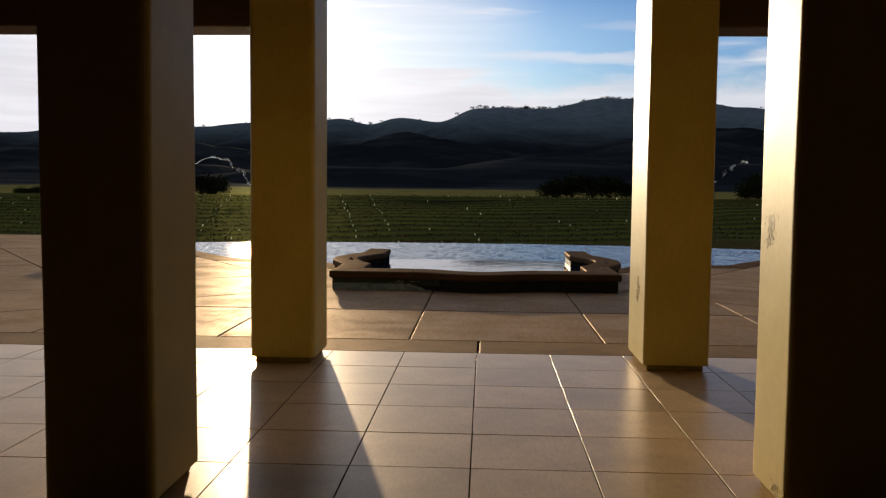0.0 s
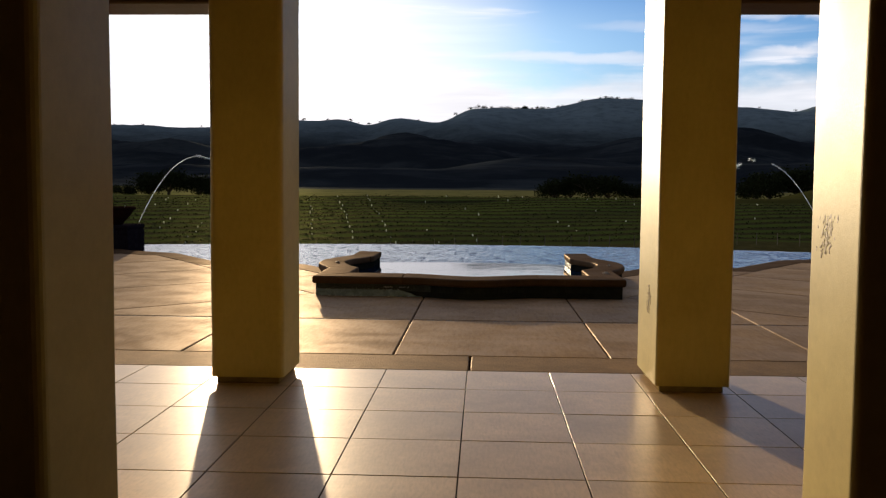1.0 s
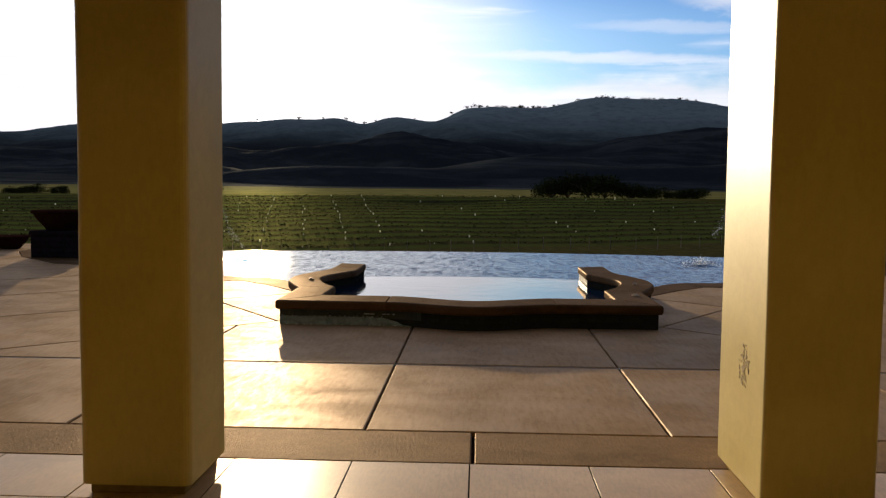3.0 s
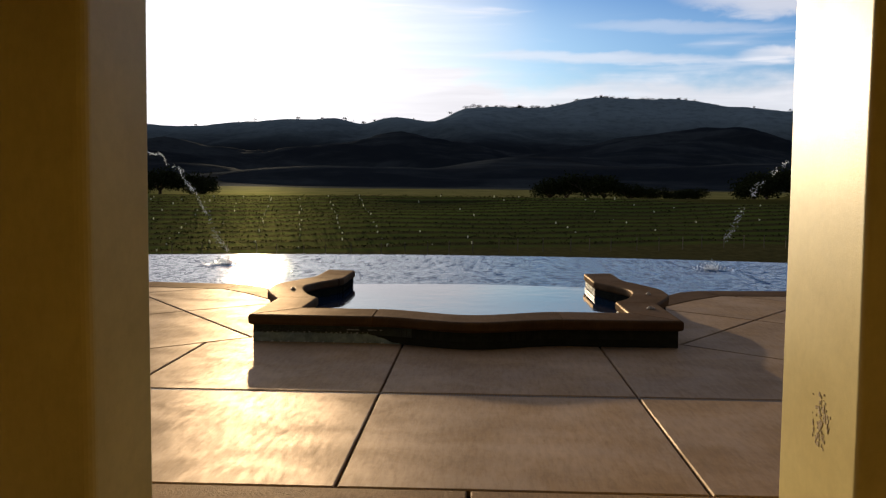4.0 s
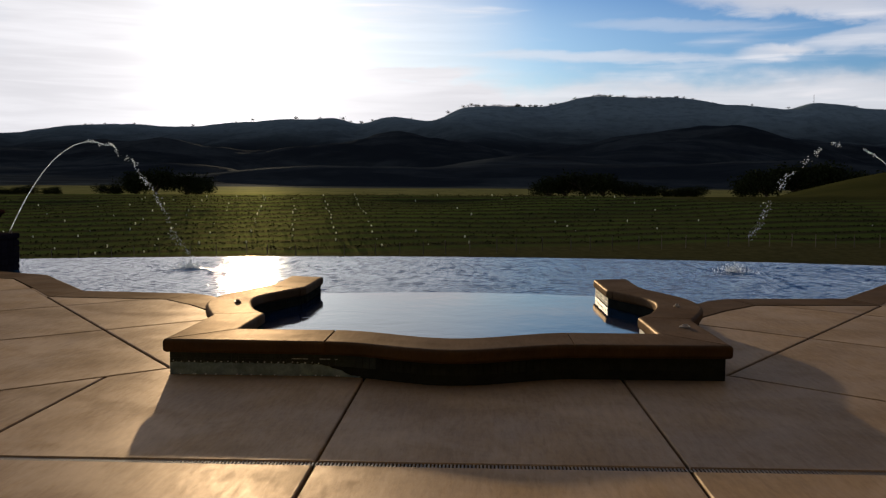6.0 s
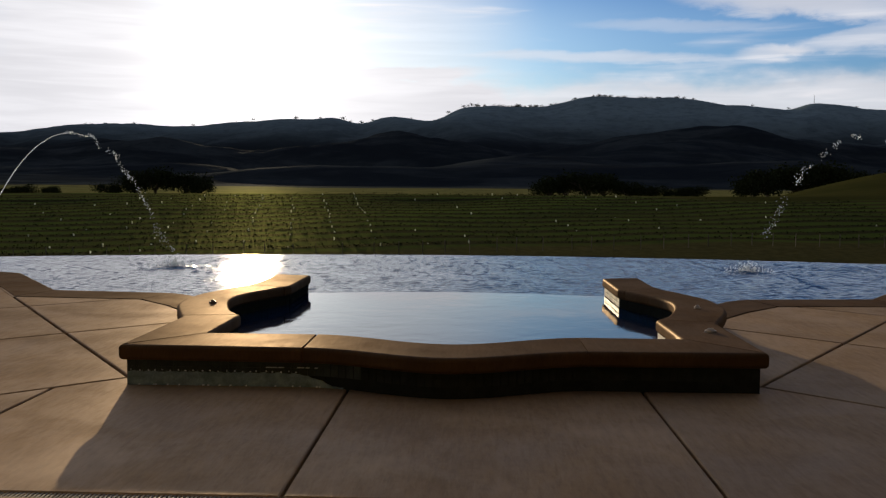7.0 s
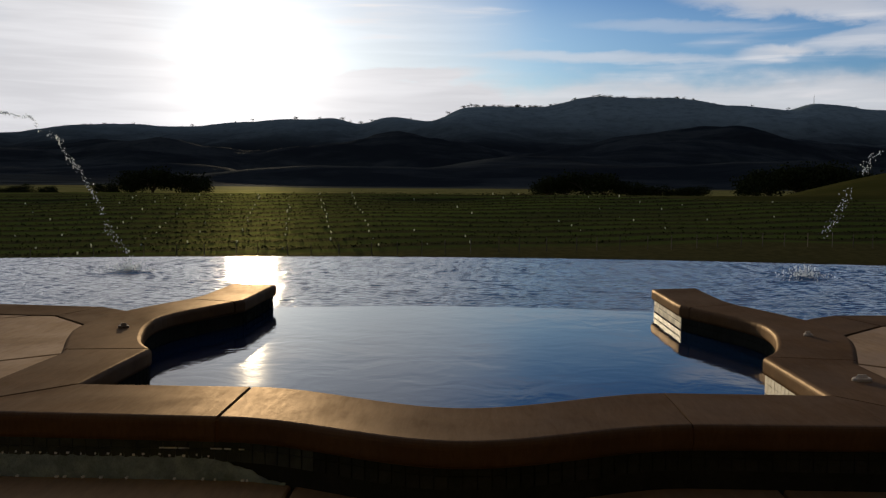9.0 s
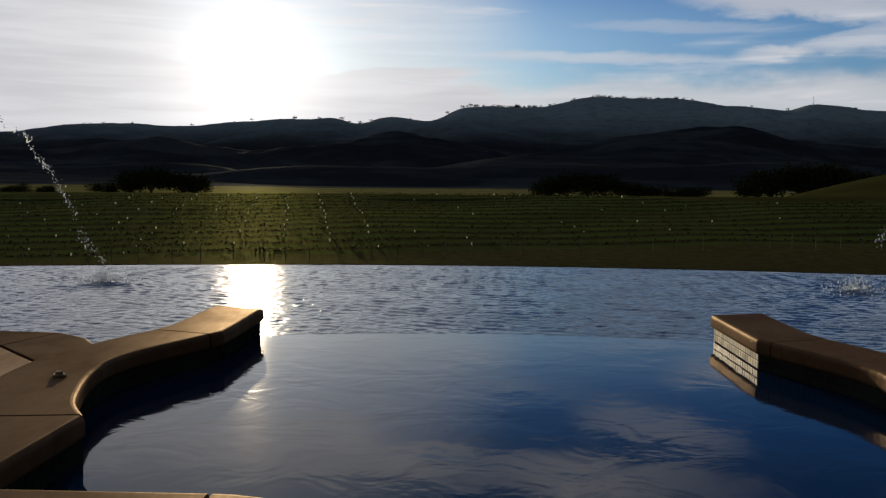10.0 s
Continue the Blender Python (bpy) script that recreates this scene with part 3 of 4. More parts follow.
box(bm, -8.4, 10.4, 13.0, 21.0, -1.75, -1.46)
structure(mesh_object("pool_floor", bm, PLASTER), "blue plastered floor of the pool", "pool floor")


def deck_polygon():
    return [(1.94, 11.92), (6.42, 7.88), (22, 7.88), (22, 22.7), (9.5, 22.7)] + OUTER[::-1] + [(1.9, 13.9)]


bm = bmesh.new()
for side in (1, -1):
    prism(bm, mirrored(deck_polygon(), side), -0.3, -0.030, 0.003)
prism(bm, [(-5.42, BORDER_Y1 + 0.01), (7.42, BORDER_Y1 + 0.01), (2.98, 11.92), (2.98, 14.0), (-0.98, 14.0), (-0.98, 11.92)], -0.3, -0.034, 0.003)
terrace = structure(mesh_object("pavement", bm, JOINT), "tan sealed concrete terrace with dark open joints", "terrace")


def slab(poly, parent, name="slab", mat=SLAB, z=0.0, gap=0.008, thick=0.09):
    poly = tidy(poly)
    if len(poly) < 3 or abs(area(poly)) < 0.02:
        return
    poly = tidy(offset(poly, gap))
    bm = bmesh.new()
    prism(bm, poly, z - thick, z, 0.007, 0.006)
    part(name, bm, mat, parent)


def split(polys, normal, c):
    out = []
    for p in polys:
        for q in (clip(p, normal, c), clip(p, (-normal[0], -normal[1]), -c)):
            if len(q) > 2 and abs(area(q)) > 0.01:
                out.append(tidy(q))
    return out


DRAIN_Y = 9.78
centre = [[(-5.42, BORDER_Y1), (7.42, BORDER_Y1), (2.94, 11.92), (-0.94, 11.92)]]
for k in range(-3, 5):
    centre = split(centre, (1, 0), 1.335 + 1.765 * (k - 0.5))
for p in centre:
    q = clip(p, (0, -1), -(DRAIN_Y - 0.022))
    r = clip(p, (0, 1), DRAIN_Y + 0.022)
    if len(q) > 2:
        slab(q, terrace)
    if len(r) > 2:
        slab(r, terrace)
for side in (1, -1):
    pieces = [tidy(deck_polygon())]
    # the plan in u: rows leave the corner of the spa at 42 degrees
    na = (0.671, 0.741)
    for c in (1.95, 3.8, 5.7, 7.6, 9.5, 11.4, 13.3):
        pieces = split(pieces, na, na[0] * 1.98 + na[1] * 11.9 + c)
    for c in (0.0, 2.9, 5.8, 8.7, 11.6, 14.5, -2.9, -5.8):
        pieces = split(pieces, (0.81, -0.587), 0.81 * 1.98 - 0.587 * 11.9 + c)
    for p in pieces:
        slab(mirrored(p, side), terrace, gap=0.0125)
    for i, k in ((0, 2), (2, 3), (3, 5), (5, 8), (8, 11)):
        stone = EDGE[i:k + 1] + OUTER[i:k + 1][::-1]
        ends = [both(seg, side) for seg in [(EDGE[i], OUTER[i]), (EDGE[k], OUTER[k])] + [(OUTER[n], OUTER[n + 1]) for n in range(i, k)]]
        bm = rounded_stone(mirrored(stone, side), -0.075, 0.004, 0.026, ends, 0.006)
        part("coping_stone", bm, COPING, terrace, "rounded brown coping stone at the pool")

# slot drain
bm = bmesh.new()
box(bm, -5.0, 7.0, DRAIN_Y - 0.03, DRAIN_Y + 0.03, -0.1, -0.033)
drain = tagged(mesh_object("slot_drain", bm, JOINT), "narrow slot drain with comb grating across the terrace", "drain")
bm = bmesh.new()
x = -4.6
while x < 6.6:
    box(bm, x, x + 0.0098, DRAIN_Y - 0.026, DRAIN_Y + 0.026, -0.03, -0.004)
    x += 0.0178
tagged(part("grating", bm, GRATE, drain, "pale worn comb grating"), kind="stuff")

# border course
bm = bmesh.new()
box(bm, -16, 18, BORDER_Y0, BORDER_Y1, -0.3, -0.03)
border = structure(mesh_object("border", bm, JOINT), "brushed stone border course between tiles and slabs", "paving border")
for k in range(-9, 9):
    x0 = 1.085 + 1.84 * k
    slab([(x0, BORDER_Y0), (x0 + 1.84, BORDER_Y0), (x0 + 1.84, BORDER_Y1), (x0, BORDER_Y1)], border, "border_stone", BORDER, gap=0.010)

# ---- portico ----
TX, TY, T = 1.07, BORDER_Y0, 0.607
bm = bmesh.new()
box(bm, -12.0, 14.0, -10.0, BORDER_Y0 - 0.002, -0.3, -0.0036)
floor = structure(mesh_object("floor", bm, GROUT), "portico floor of square beige stone tiles", "floor")
bm = bmesh.new()
prism(bm, [(-0.2995, -0.3008), (0.2995, -0.3008), (0.2995, 0.3008), (-0.2995, 0.3008)], -0.03, 0.0, 0.0003, 0.0003)
tile_mesh = bpy.data.meshes.new("tile")
bmesh.ops.recalc_face_normals(bm, faces=bm.faces)
bm.to_mesh(tile_mesh)
bm.free()
tile_mesh.materials.append(TILE)
rest = bmesh.new()
for i in range(-20, 20):
    for j in range(0, 21):
        cx, cy = TX + (i + 0.5) * T, TY - (j + 0.5) * 0.6125
        # tiles end here; an added dark floor takes over out of view
        if -4.2 < cx < 6.2 and cy < 3.6:
            continue
        if -3.6 < cx < 5.6 and cy > -1.2:
            shared("tile", tile_mesh, floor, (cx, cy, random.uniform(-0.0008, 0.0008)), 0)
        else:
            prism(rest, [(cx - 0.3, cy - 0.3025), (cx + 0.3, cy - 0.3025), (cx + 0.3, cy + 0.3025), (cx - 0.3, cy + 0.3025)], -0.03, 0.0, 0.002, 0.0012)
tagged(part("far_tiles", rest, TILE, floor), kind="stuff")


# unseen floor, made dark so that little sun bounces onto the near columns
bm = bmesh.new()
box(bm, -4.2, 6.2, -9.0, 3.602, -0.004, 0.0, 0.001)
structure(mesh_object("room_floor", bm, TIMBER), "unseen dark floor added to cut bounce onto the near columns", "floor")


def scuff(parent, x, y, z, width, height, count, seed):
    """Flaked, scuffed plaster on a face that looks towards -x."""
    rng = random.Random(seed)
    bm = bmesh.new()
    for _ in range(count):
        s = rng.uniform(0.002, 0.0085)
        cz = z + rng.uniform(-0.55, 0.55) * height * (0.6 + 0.4 * rng.random())
        cy = y + rng.gauss(0, width / 3) - 0.15 * (cz - z)
        n = rng.randint(5, 7)
        poly = [(cy + s * rng.uniform(0.5, 1) * math.cos(6.283 * k / n), cz + 1.5 * s * rng.uniform(0.5, 1) * math.sin(6.283 * k / n)) for k in range(n)]
        depth = rng.uniform(0.0003, 0.0014)
        front = [bm.verts.new((x - depth, a, b)) for a, b in poly]
        back = [bm.verts.new((x + 0.004, a, b)) for a, b in poly]
        bm.faces.new(front)
        for k in range(n):
            bm.faces.new((front[k], back[k], back[(k + 1) % n], front[(k + 1) % n]))
    part("scuff_mark", bm, STAIN, parent, "brown scuffed patch in the plaster")


def column(x0, x1, y0, y1, label, soft=0.045):
    col = thing("column", label, "column", ((x0 + x1) / 2, (y0 + y1) / 2, 0), "portico columns")
    hx, hy = (x1 - x0) / 2, (y1 - y0) / 2
    bm = bmesh.new()
    box(bm, -hx, hx, -hy, hy, 0.05, 3.3)
    up_edges = [e for e in bm.edges if abs(e.verts[0].co.z - e.verts[1].co.z) > 1]
    bmesh.ops.bevel(bm, geom=up_edges, offset=soft, segments=5, profile=0.5, affect="EDGES")
    for k in range(1, 12):
        bmesh.ops.bisect_plane(bm, geom=bm.verts[:] + bm.edges[:] + bm.faces[:], plane_co=(0, 0, 0.05 + k * 0.27), plane_no=(0, 0, 1))
    for v in bm.verts:
        n = noise.noise_vector(Vector((v.co.x * 2 + x0, v.co.y * 2 + y0, v.co.z * 1.2)))
        v.co.x += n.x * 0.004
        v.co.y += n.y * 0.004
    shaft = part("shaft", bm, STUCCO, col, smooth=False)
    bm = bmesh.new()
    box(bm, -hx + 0.036, hx - 0.036, -hy + 0.036, hy - 0.036, 0.0, 0.065, 0.004)
    part("footing", bm, FOOT, col, "brown recessed footing")
    return shaft


plain = "yellow stucco square column with rounded edges on tiles"
marked = "yellow stucco square column with a brown scuffed patch"
column(-0.70, -0.19, 6.70, 7.28, plain)
right_front = column(2.347, 2.845, 6.66, 7.38, marked, 0.02)
column(-0.74, -0.262, 3.5, 4.12, plain)
right_near = column(2.418, 2.92, 3.66, 4.13, marked, 0.025)
scuff(right_front, -0.249, -0.05, 0.60, 0.10, 0.20, 120, 3)
scuff(right_front, -0.249, 0.2, 2.36, 0.04, 0.08, 30, 4)
scuff(right_near, -0.251, 0.06, 1.22, 0.10, 0.17, 110, 5)
scuff(right_near, -0.251, -0.12, 0.08, 0.10, 0.06, 30, 6)

for n, (x0, x1, zb) in enumerate(((-4.2, -0.2, 2.635), (2.345, 6.2, 2.635), (-0.2, 2.345, 3.3))):
    for y0, y1 in ((6.9, 7.32), (3.6, 4.05)):
        bm = bmesh.new()
        box(bm, x0 + 0.002, x1 - 0.002, y0, y1, zb, 3.75, 0.01)
        structure(mesh_object("beam", bm, TIMBER), "dark brown timber beam between stucco columns", "beam")
bm = bmesh.new()
box(bm, -4.6, 6.6, -9.4, 8.0, 3.76, 3.95)
structure(mesh_object("ceiling", bm, TIMBER), "dark boarded portico ceiling", "ceiling")
# unseen walls, added to block light so the near columns stay dark
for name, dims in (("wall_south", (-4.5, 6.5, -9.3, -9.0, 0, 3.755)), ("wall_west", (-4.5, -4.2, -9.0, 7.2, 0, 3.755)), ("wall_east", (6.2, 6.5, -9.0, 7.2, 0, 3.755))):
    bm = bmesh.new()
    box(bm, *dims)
    structure(mesh_object(name, bm, BLOCKER_WALL), "unseen near-black wall added to keep light off the columns", "wall")

# ---- spa ----
def rounded_line(points, steps=3):
    """A smooth line through the points."""
    out, n = [], len(points)
    for i in range(n - 1):
        p0, p1, p2, p3 = (Vector(points[min(max(k, 0), n - 1)]) for k in (i - 1, i, i + 1, i + 2))
        for k in range(steps):
            t = k / steps
            out.append(tuple(0.5 * (2 * p1 + (p2 - p0) * t + (2 * p0 - 5 * p1 + 4 * p2 - p3) * t * t + (3 * p1 - p0 - 3 * p2 + p3) * t ** 3)))
    return out + [points[-1]]


NOTCH = rounded_line([(1.54, 12.95), (1.66, 13.14), (1.75, 13.38), (1.825, 13.64), (1.865, 13.88), (1.86, 14.08), (1.80, 14.3), (1.70, 14.55), (1.61, 14.77)])
EAR = rounded_line([(1.985, 12.89), (2.2, 13.46), (2.25, 13.85), (2.24, 14.15), (2.17, 14.42), (2.08, 14.70), (2.0, 14.91)])
INNER_END, OUTER_END = [(1.565, 14.88), (1.56, 15.0), (1.56, 15.86)], [(1.96, 15.12), (1.955, 15.4), (1.955, 15.98)]
INNER = [(1.54, 12.15)] + NOTCH + INNER_END
OUT = [(1.95, 11.66), (1.95, 12.80)] + EAR + OUTER_END
TOP, WATER_TOP = 0.25, 0.065
spa = thing("spa", "raised brown stone spa with mosaic walls and scalloped arms", "spa", (0, 0, 0))


def bulge(x, straight, depth):
    """The front line of the spa: straight at the ends, bowed out in the middle."""
    s = smooth01(1 - abs(x - 1.05) / 0.86) if abs(x - 1.05) < 0.86 else 0.0
    return straight - depth * float(s)


front_xs = [0.18 + (1.88 - 0.18) * i / 24 for i in range(25)]
# bearing walls, set back under the coping
for side in (1, -1):
    ring = [(u + 0.03, y) for u, y in INNER] + [(u - 0.04, y - (0.03 if i else -0.04)) for i, (u, y) in reversed(list(enumerate(OUT)))]
    ring[0], ring[-1] = (1.56, 12.12), (1.91, 12.12)
    bm = bmesh.new()
    prism(bm, mirrored(ring, side), -1.4, TOP - 0.085, 0.003)
    part("side_wall", bm, MOSAIC, spa)
bm = bmesh.new()
xs = [-0.91] + front_xs + [2.91]
prism(bm, [(x, bulge(x, 11.70, 0.26)) for x in xs] + [(x, bulge(x, 12.119, 0.28)) for x in xs[::-1]], -1.4, TOP - 0.085, 0.003)
part("front_wall", bm, MOSAIC, spa)
bm = bmesh.new()
weir_xs = [-0.56 + 3.12 * i / 16 for i in range(17)]
prism(bm, [(x, 15.62 + 0.2 * math.sin(math.pi * i / 16)) for i, x in enumerate(weir_xs)] + [(x, 15.84 + 0.2 * math.sin(math.pi * i / 16)) for i, x in reversed(list(enumerate(weir_xs)))], -1.4, WATER_TOP - 0.006, 0.02)
part("spillway", bm, MOSAIC, spa)

# coping stones
def coping(poly, joints, label="", gap=0.004):
    part("coping_stone", rounded_stone(poly, TOP - 0.095, TOP, 0.026, joints, gap), COPING, spa, label)


JL, JR = ((0.18, 11.63), (0.18, 12.15), 0.006), ((1.88, 11.63), (1.88, 12.15), 0.0012)
J1, J2, J3 = ((1.95, 11.66), (1.54, 12.15)), ((1.54, 12.95), (1.985, 12.89)), ((2.0, 14.91), (1.61, 14.77))

for jx, width in ((0.18, 0.0064), (1.88, 0.0016)):
    bm = bmesh.new()
    box(bm, jx - width, jx + width, bulge(jx, 11.634, 0.26), 12.14, TOP - 0.09, TOP - 0.012)
    part("mortar_joint", bm, MORTAR, spa, "brown mortar in the open joint")
coping([(x, bulge(x, 11.63, 0.26)) for x in front_xs] + [(x, bulge(x, 12.15, 0.30)) for x in front_xs[::-1]], (JL, JR), "bowed brown coping stone")
coping([(-0.95, 11.66), (0.18, 11.63), (0.18, 12.15), (-0.54, 12.15)], (JL, both(J1, -1) + (0.007,)))
coping([(1.88, 11.63), (2.95, 11.66), (2.54, 12.15), (1.88, 12.15)], (JR, both(J1, 1) + (0.003,)))
for side, g in ((1, 0.003), (-1, 0.007)):
    j1, j2, j3 = (both(j, side) + (g,) for j in (J1, J2, J3))
    coping(mirrored([(1.95, 11.66), (1.95, 12.80), EAR[0], NOTCH[0], INNER[0]], side), (j1, j2))
    coping(mirrored(EAR + NOTCH[::-1], side), (j2, j3), "scalloped brown coping stone")
    coping(mirrored([EAR[-1]] + OUTER_END + INNER_END[::-1] + [NOTCH[-1]], side), (j3,))

# mosaic tiles: the inner faces of both arms, and the front under the coping
bm = bmesh.new()
box(bm, -0.004, 0.004, -0.019, 0.019, -0.021, 0.021, 0.002)
small_tile = bpy.data.meshes.new("mosaic_tile")
bm.to_mesh(small_tile)
bm.free()
small_tile.materials.append(SUNLIT_MOSAIC)
# the same tile coloured as in shade, for the arm turned from the sun
shaded_tile = small_tile.copy()
shaded_tile.materials.clear()
shaded_tile.materials.append(MOSAIC)
for side, me in ((1, small_tile), (-1, shaded_tile)):
    for i in range(20):
        for j in range(3):
            shared("mosaic_tile", me, spa, (MID + side * (1.59 - 0.005), 14.915 + 0.0483 * i, 0.14 - 0.048 * j), random.uniform(-0.03, 0.03))
limed, clean = bmesh.new(), bmesh.new()
for i in range(79):
    x = -0.886 + 0.0483 * i
    bm = limed if x < 0.55 else clean
    y0 = bulge(x, 11.70, 0.26)
    slope = (bulge(x + 0.01, 11.70, 0.26) - bulge(x - 0.01, 11.70, 0.26)) / 0.02
    for j in range(2):
        made = bmesh.ops.create_cube(bm, size=1.0)["verts"]
        m = pose(x, y0 - 0.002, 0.14 - 0.0483 * j, 0, 0, math.degrees(math.atan(slope))) @ Matrix.Diagonal((0.0455, 0.008, 0.0455, 1))
        for v in made:
            v.co = m @ v.co
tagged(part("front_mosaic", limed, FRONT_MOSAIC, spa, "limed green mosaic band"), kind="stuff")
tagged(part("front_mosaic", clean, MOSAIC, spa), kind="stuff")
bm = bmesh.new()
rng = random.Random(8)
n = 260
line = []
for i in range(n + 1):
    x = -0.905 + 1.33 * i / n
    top = 0.088 + 0.006 * noise.noise(Vector((x * 18, 0, 0))) + 0.004 * abs(math.sin(x * 70)) - 0.082 * smooth01((x - 0.08 + 0.06 * noise.noise(Vector((x * 9, 5, 0)))) / 0.33)
    y0 = bulge(x, 11.70, 0.26)
    bulk = 0.012 + 0.006 * noise.noise(Vector((x * 25, 3, 0)))
    line.append([bm.verts.new(c) for c in ((x, y0 - 0.004, top), (x, y0 - bulk, top * 0.7), (x, y0 - bulk * 1.2, top * 0.3), (x, y0 - bulk, 0.0))])
for a, b in zip(line, line[1:]):
    for k in range(3):
        bm.faces.new((a[k], b[k], b[k + 1], a[k + 1]))
spots = bmesh.new()
# lime dots on the crust; the dashes and foot dots are painted glints
places = [(-0.88 + 0.0483 * i + rng.uniform(-0.008, 0.008), 0.092 + rng.uniform(-0.003, 0.003), rng.uniform(0.002, 0.006)) for i in range(22)]
places += [(rng.uniform(-0.12, 0.3), 0.118, rng.uniform(0.008, 0.022)) for _ in range(8)]
places += [(rng.uniform(-0.85, 0.3), 0.006, rng.uniform(0.003, 0.007)) for _ in range(16)]
for x, z0, w in places:
    y0, h = bulge(x, 11.70, 0.26), 0.0025 if z0 > 0.1 else 0.004
    box(spots, x - w, x + w, y0 - (0.010 if z0 > 0.05 else 0.024), y0, z0 - h, z0 + h, 0.0012)
tagged(part("lime_fleck", spots, LIME_GLINT, spa, "white lime dots and painted glints on the wet mosaic"), kind="stuff")
part("lime_crust", bm, SCALE_CRUST, spa, "grey lime crust along the foot of the wall", smooth=True)
pale = bmesh.new()
bm = bmesh.new()
for side in (1, -1):
    for k in range(1, len(NOTCH) + 1):
        (u0, v0), (u1, v1) = INNER[k], INNER[k + 1]
        L = math.hypot(u1 - u0, v1 - v0)
        m = max(1, round(L / 0.048))
        for i in range(m):
            for j in range(3):
                s = (i + 0.5) / m
                cx, cy = MID + side * (u0 + s * (u1 - u0) + 0.026), v0 + s * (v1 - v0)
                ang = math.degrees(math.atan2(v1 - v0, side * (u1 - u0)))
                made = bmesh.ops.create_cube(bm, size=1.0)["verts"]
                mm = pose(cx, cy, 0.14 - 0.048 * j, 0, 0, ang) @ Matrix.Diagonal((L / m * 0.93, 0.01, 0.0455, 1))
                for v in made:
                    v.co = mm @ v.co
    # only the straight side facing the sun gets the sunlit colour
    straight = pale if side > 0 else bm
    for i in range(17):
        for j in range(3):
            box(straight, MID + side * 1.5635 - 0.005, MID + side * 1.5635 + 0.005, 12.15 + 0.048 * i, 12.15 + 0.048 * i + 0.042, 0.117 - 0.048 * j, 0.1625 - 0.048 * j)
tagged(part("inner_mosaic", bm, MOSAIC, spa), kind="stuff")
tagged(part("inner_mosaic", pale, SUNLIT_MOSAIC, spa, "mosaic rows in a sunlit tone"), kind="stuff")

# spa water
bm = bmesh.new()
pts = [(x, bulge(x, 12.119, 0.28) - 0.01) for x in [-0.57] + front_xs + [2.57]]
pts += [(MID + u + 0.035, y) for u, y in INNER[:-1]] + [(2.595, 15.82)]
pts += [(x, 15.82 + 0.2 * math.sin(math.pi * i / 16)) for i, x in reversed(list(enumerate(weir_xs)))]
pts += [(-0.595, 15.82)] + [(MID - u - 0.035, y) for u, y in INNER[:-1][::-1]]
prism(bm, pts, -0.9, WATER_TOP, 0.004)
structure(mesh_object("spa_water", bm, SPA_WATER), "calm dark blue spa water level with its spillway", "water")


def fitting(x, y, mat, label, length, width):
    """A small flat anchor fitting with a raised boss on the coping."""
    f = thing("deck_fitting", label, "deck fitting", (x, y, TOP), "fittings on the coping")
    bm = bmesh.new()
    prism(bm, [(length * math.cos(a), width * math.sin(a)) for a in [6.283 * k / 18 for k in range(18)]], 0, 0.014, 0.005)
    plate = part("base_plate", bm, mat, f)
    bm = bmesh.new()
    prism(bm, [(length * 0.6 * math.cos(a), width * 0.55 * math.sin(a)) for a in [6.283 * k / 12 for k in range(12)]], 0.013, 0.022, 0.004)
    box(bm, -length * 0.5, length * 0.5, -0.006, 0.006, 0.018, 0.027, 0.003)
    part("cap", bm, mat, plate)
    return f


fitting(-0.94, 13.58, BRONZE, "small dark bronze fitting on the spa coping", 0.032, 0.024)
fitting(2.80, 12.42, PALE_STONE, "flat pale fitting on the spa coping", 0.042, 0.028)
fitting(3.0, 13.6, PALE_STONE, "small dull fitting on the scalloped coping", 0.026, 0.02)


# ---- pedestals, bowls and jets ----
def turned(bm, profile, segments=36):
    """A surface turned about z from (radius, z) pairs; closed where a radius is nought."""
    loops = []
    for r, z in profile:
        loops.append([bm.verts.new((r * math.cos(6.2832 * k / segments), r * math.sin(6.2832 * k / segments), z)) for k in range(segments)])
    for a, b in zip(loops, loops[1:]):
        for k in range(segments):
            bm.faces.new((a[k], a[(k + 1) % segments], b[(k + 1) % segments], b[k]))
    bm.faces.new(loops[0][::-1])
    bm.faces.new(loops[-1])
    return bm


def bowl(x, y, z, scale, label):
    pot = thing("planter_bowl", label, "planter", (x, y, z), "planter bowls" if z > 0 else "")
    s = scale
    bm = bmesh.new()
    turned(bm, [(0.25 * s, 0), (0.27 * s, 0.03 * s), (0.31 * s, 0.08 * s), (0.41 * s, 0.19 * s), (0.47 * s, 0.29 * s), (0.48 * s, 0.31 * s), (0.44 * s, 0.31 * s), (0.40 * s, 0.24 * s)])
    body = part("bowl", bm, TERRACOTTA, pot, smooth=True)
    bm = bmesh.new()
    turned(bm, [(0.475 * s, 0.295 * s), (0.505 * s, 0.305 * s), (0.51 * s, 0.34 * s), (0.48 * s, 0.355 * s), (0.44 * s, 0.34 * s)])
    part("rim", bm, TERRACOTTA, body, "rolled rim", smooth=True)
    bm = bmesh.new()
    turned(bm, [(0.41 * s, 0.26 * s), (0.40 * s, 0.28 * s), (0.2 * s, 0.30 * s)])
    part("soil", bm, GROUT, body, "dark bare soil")
    return pot


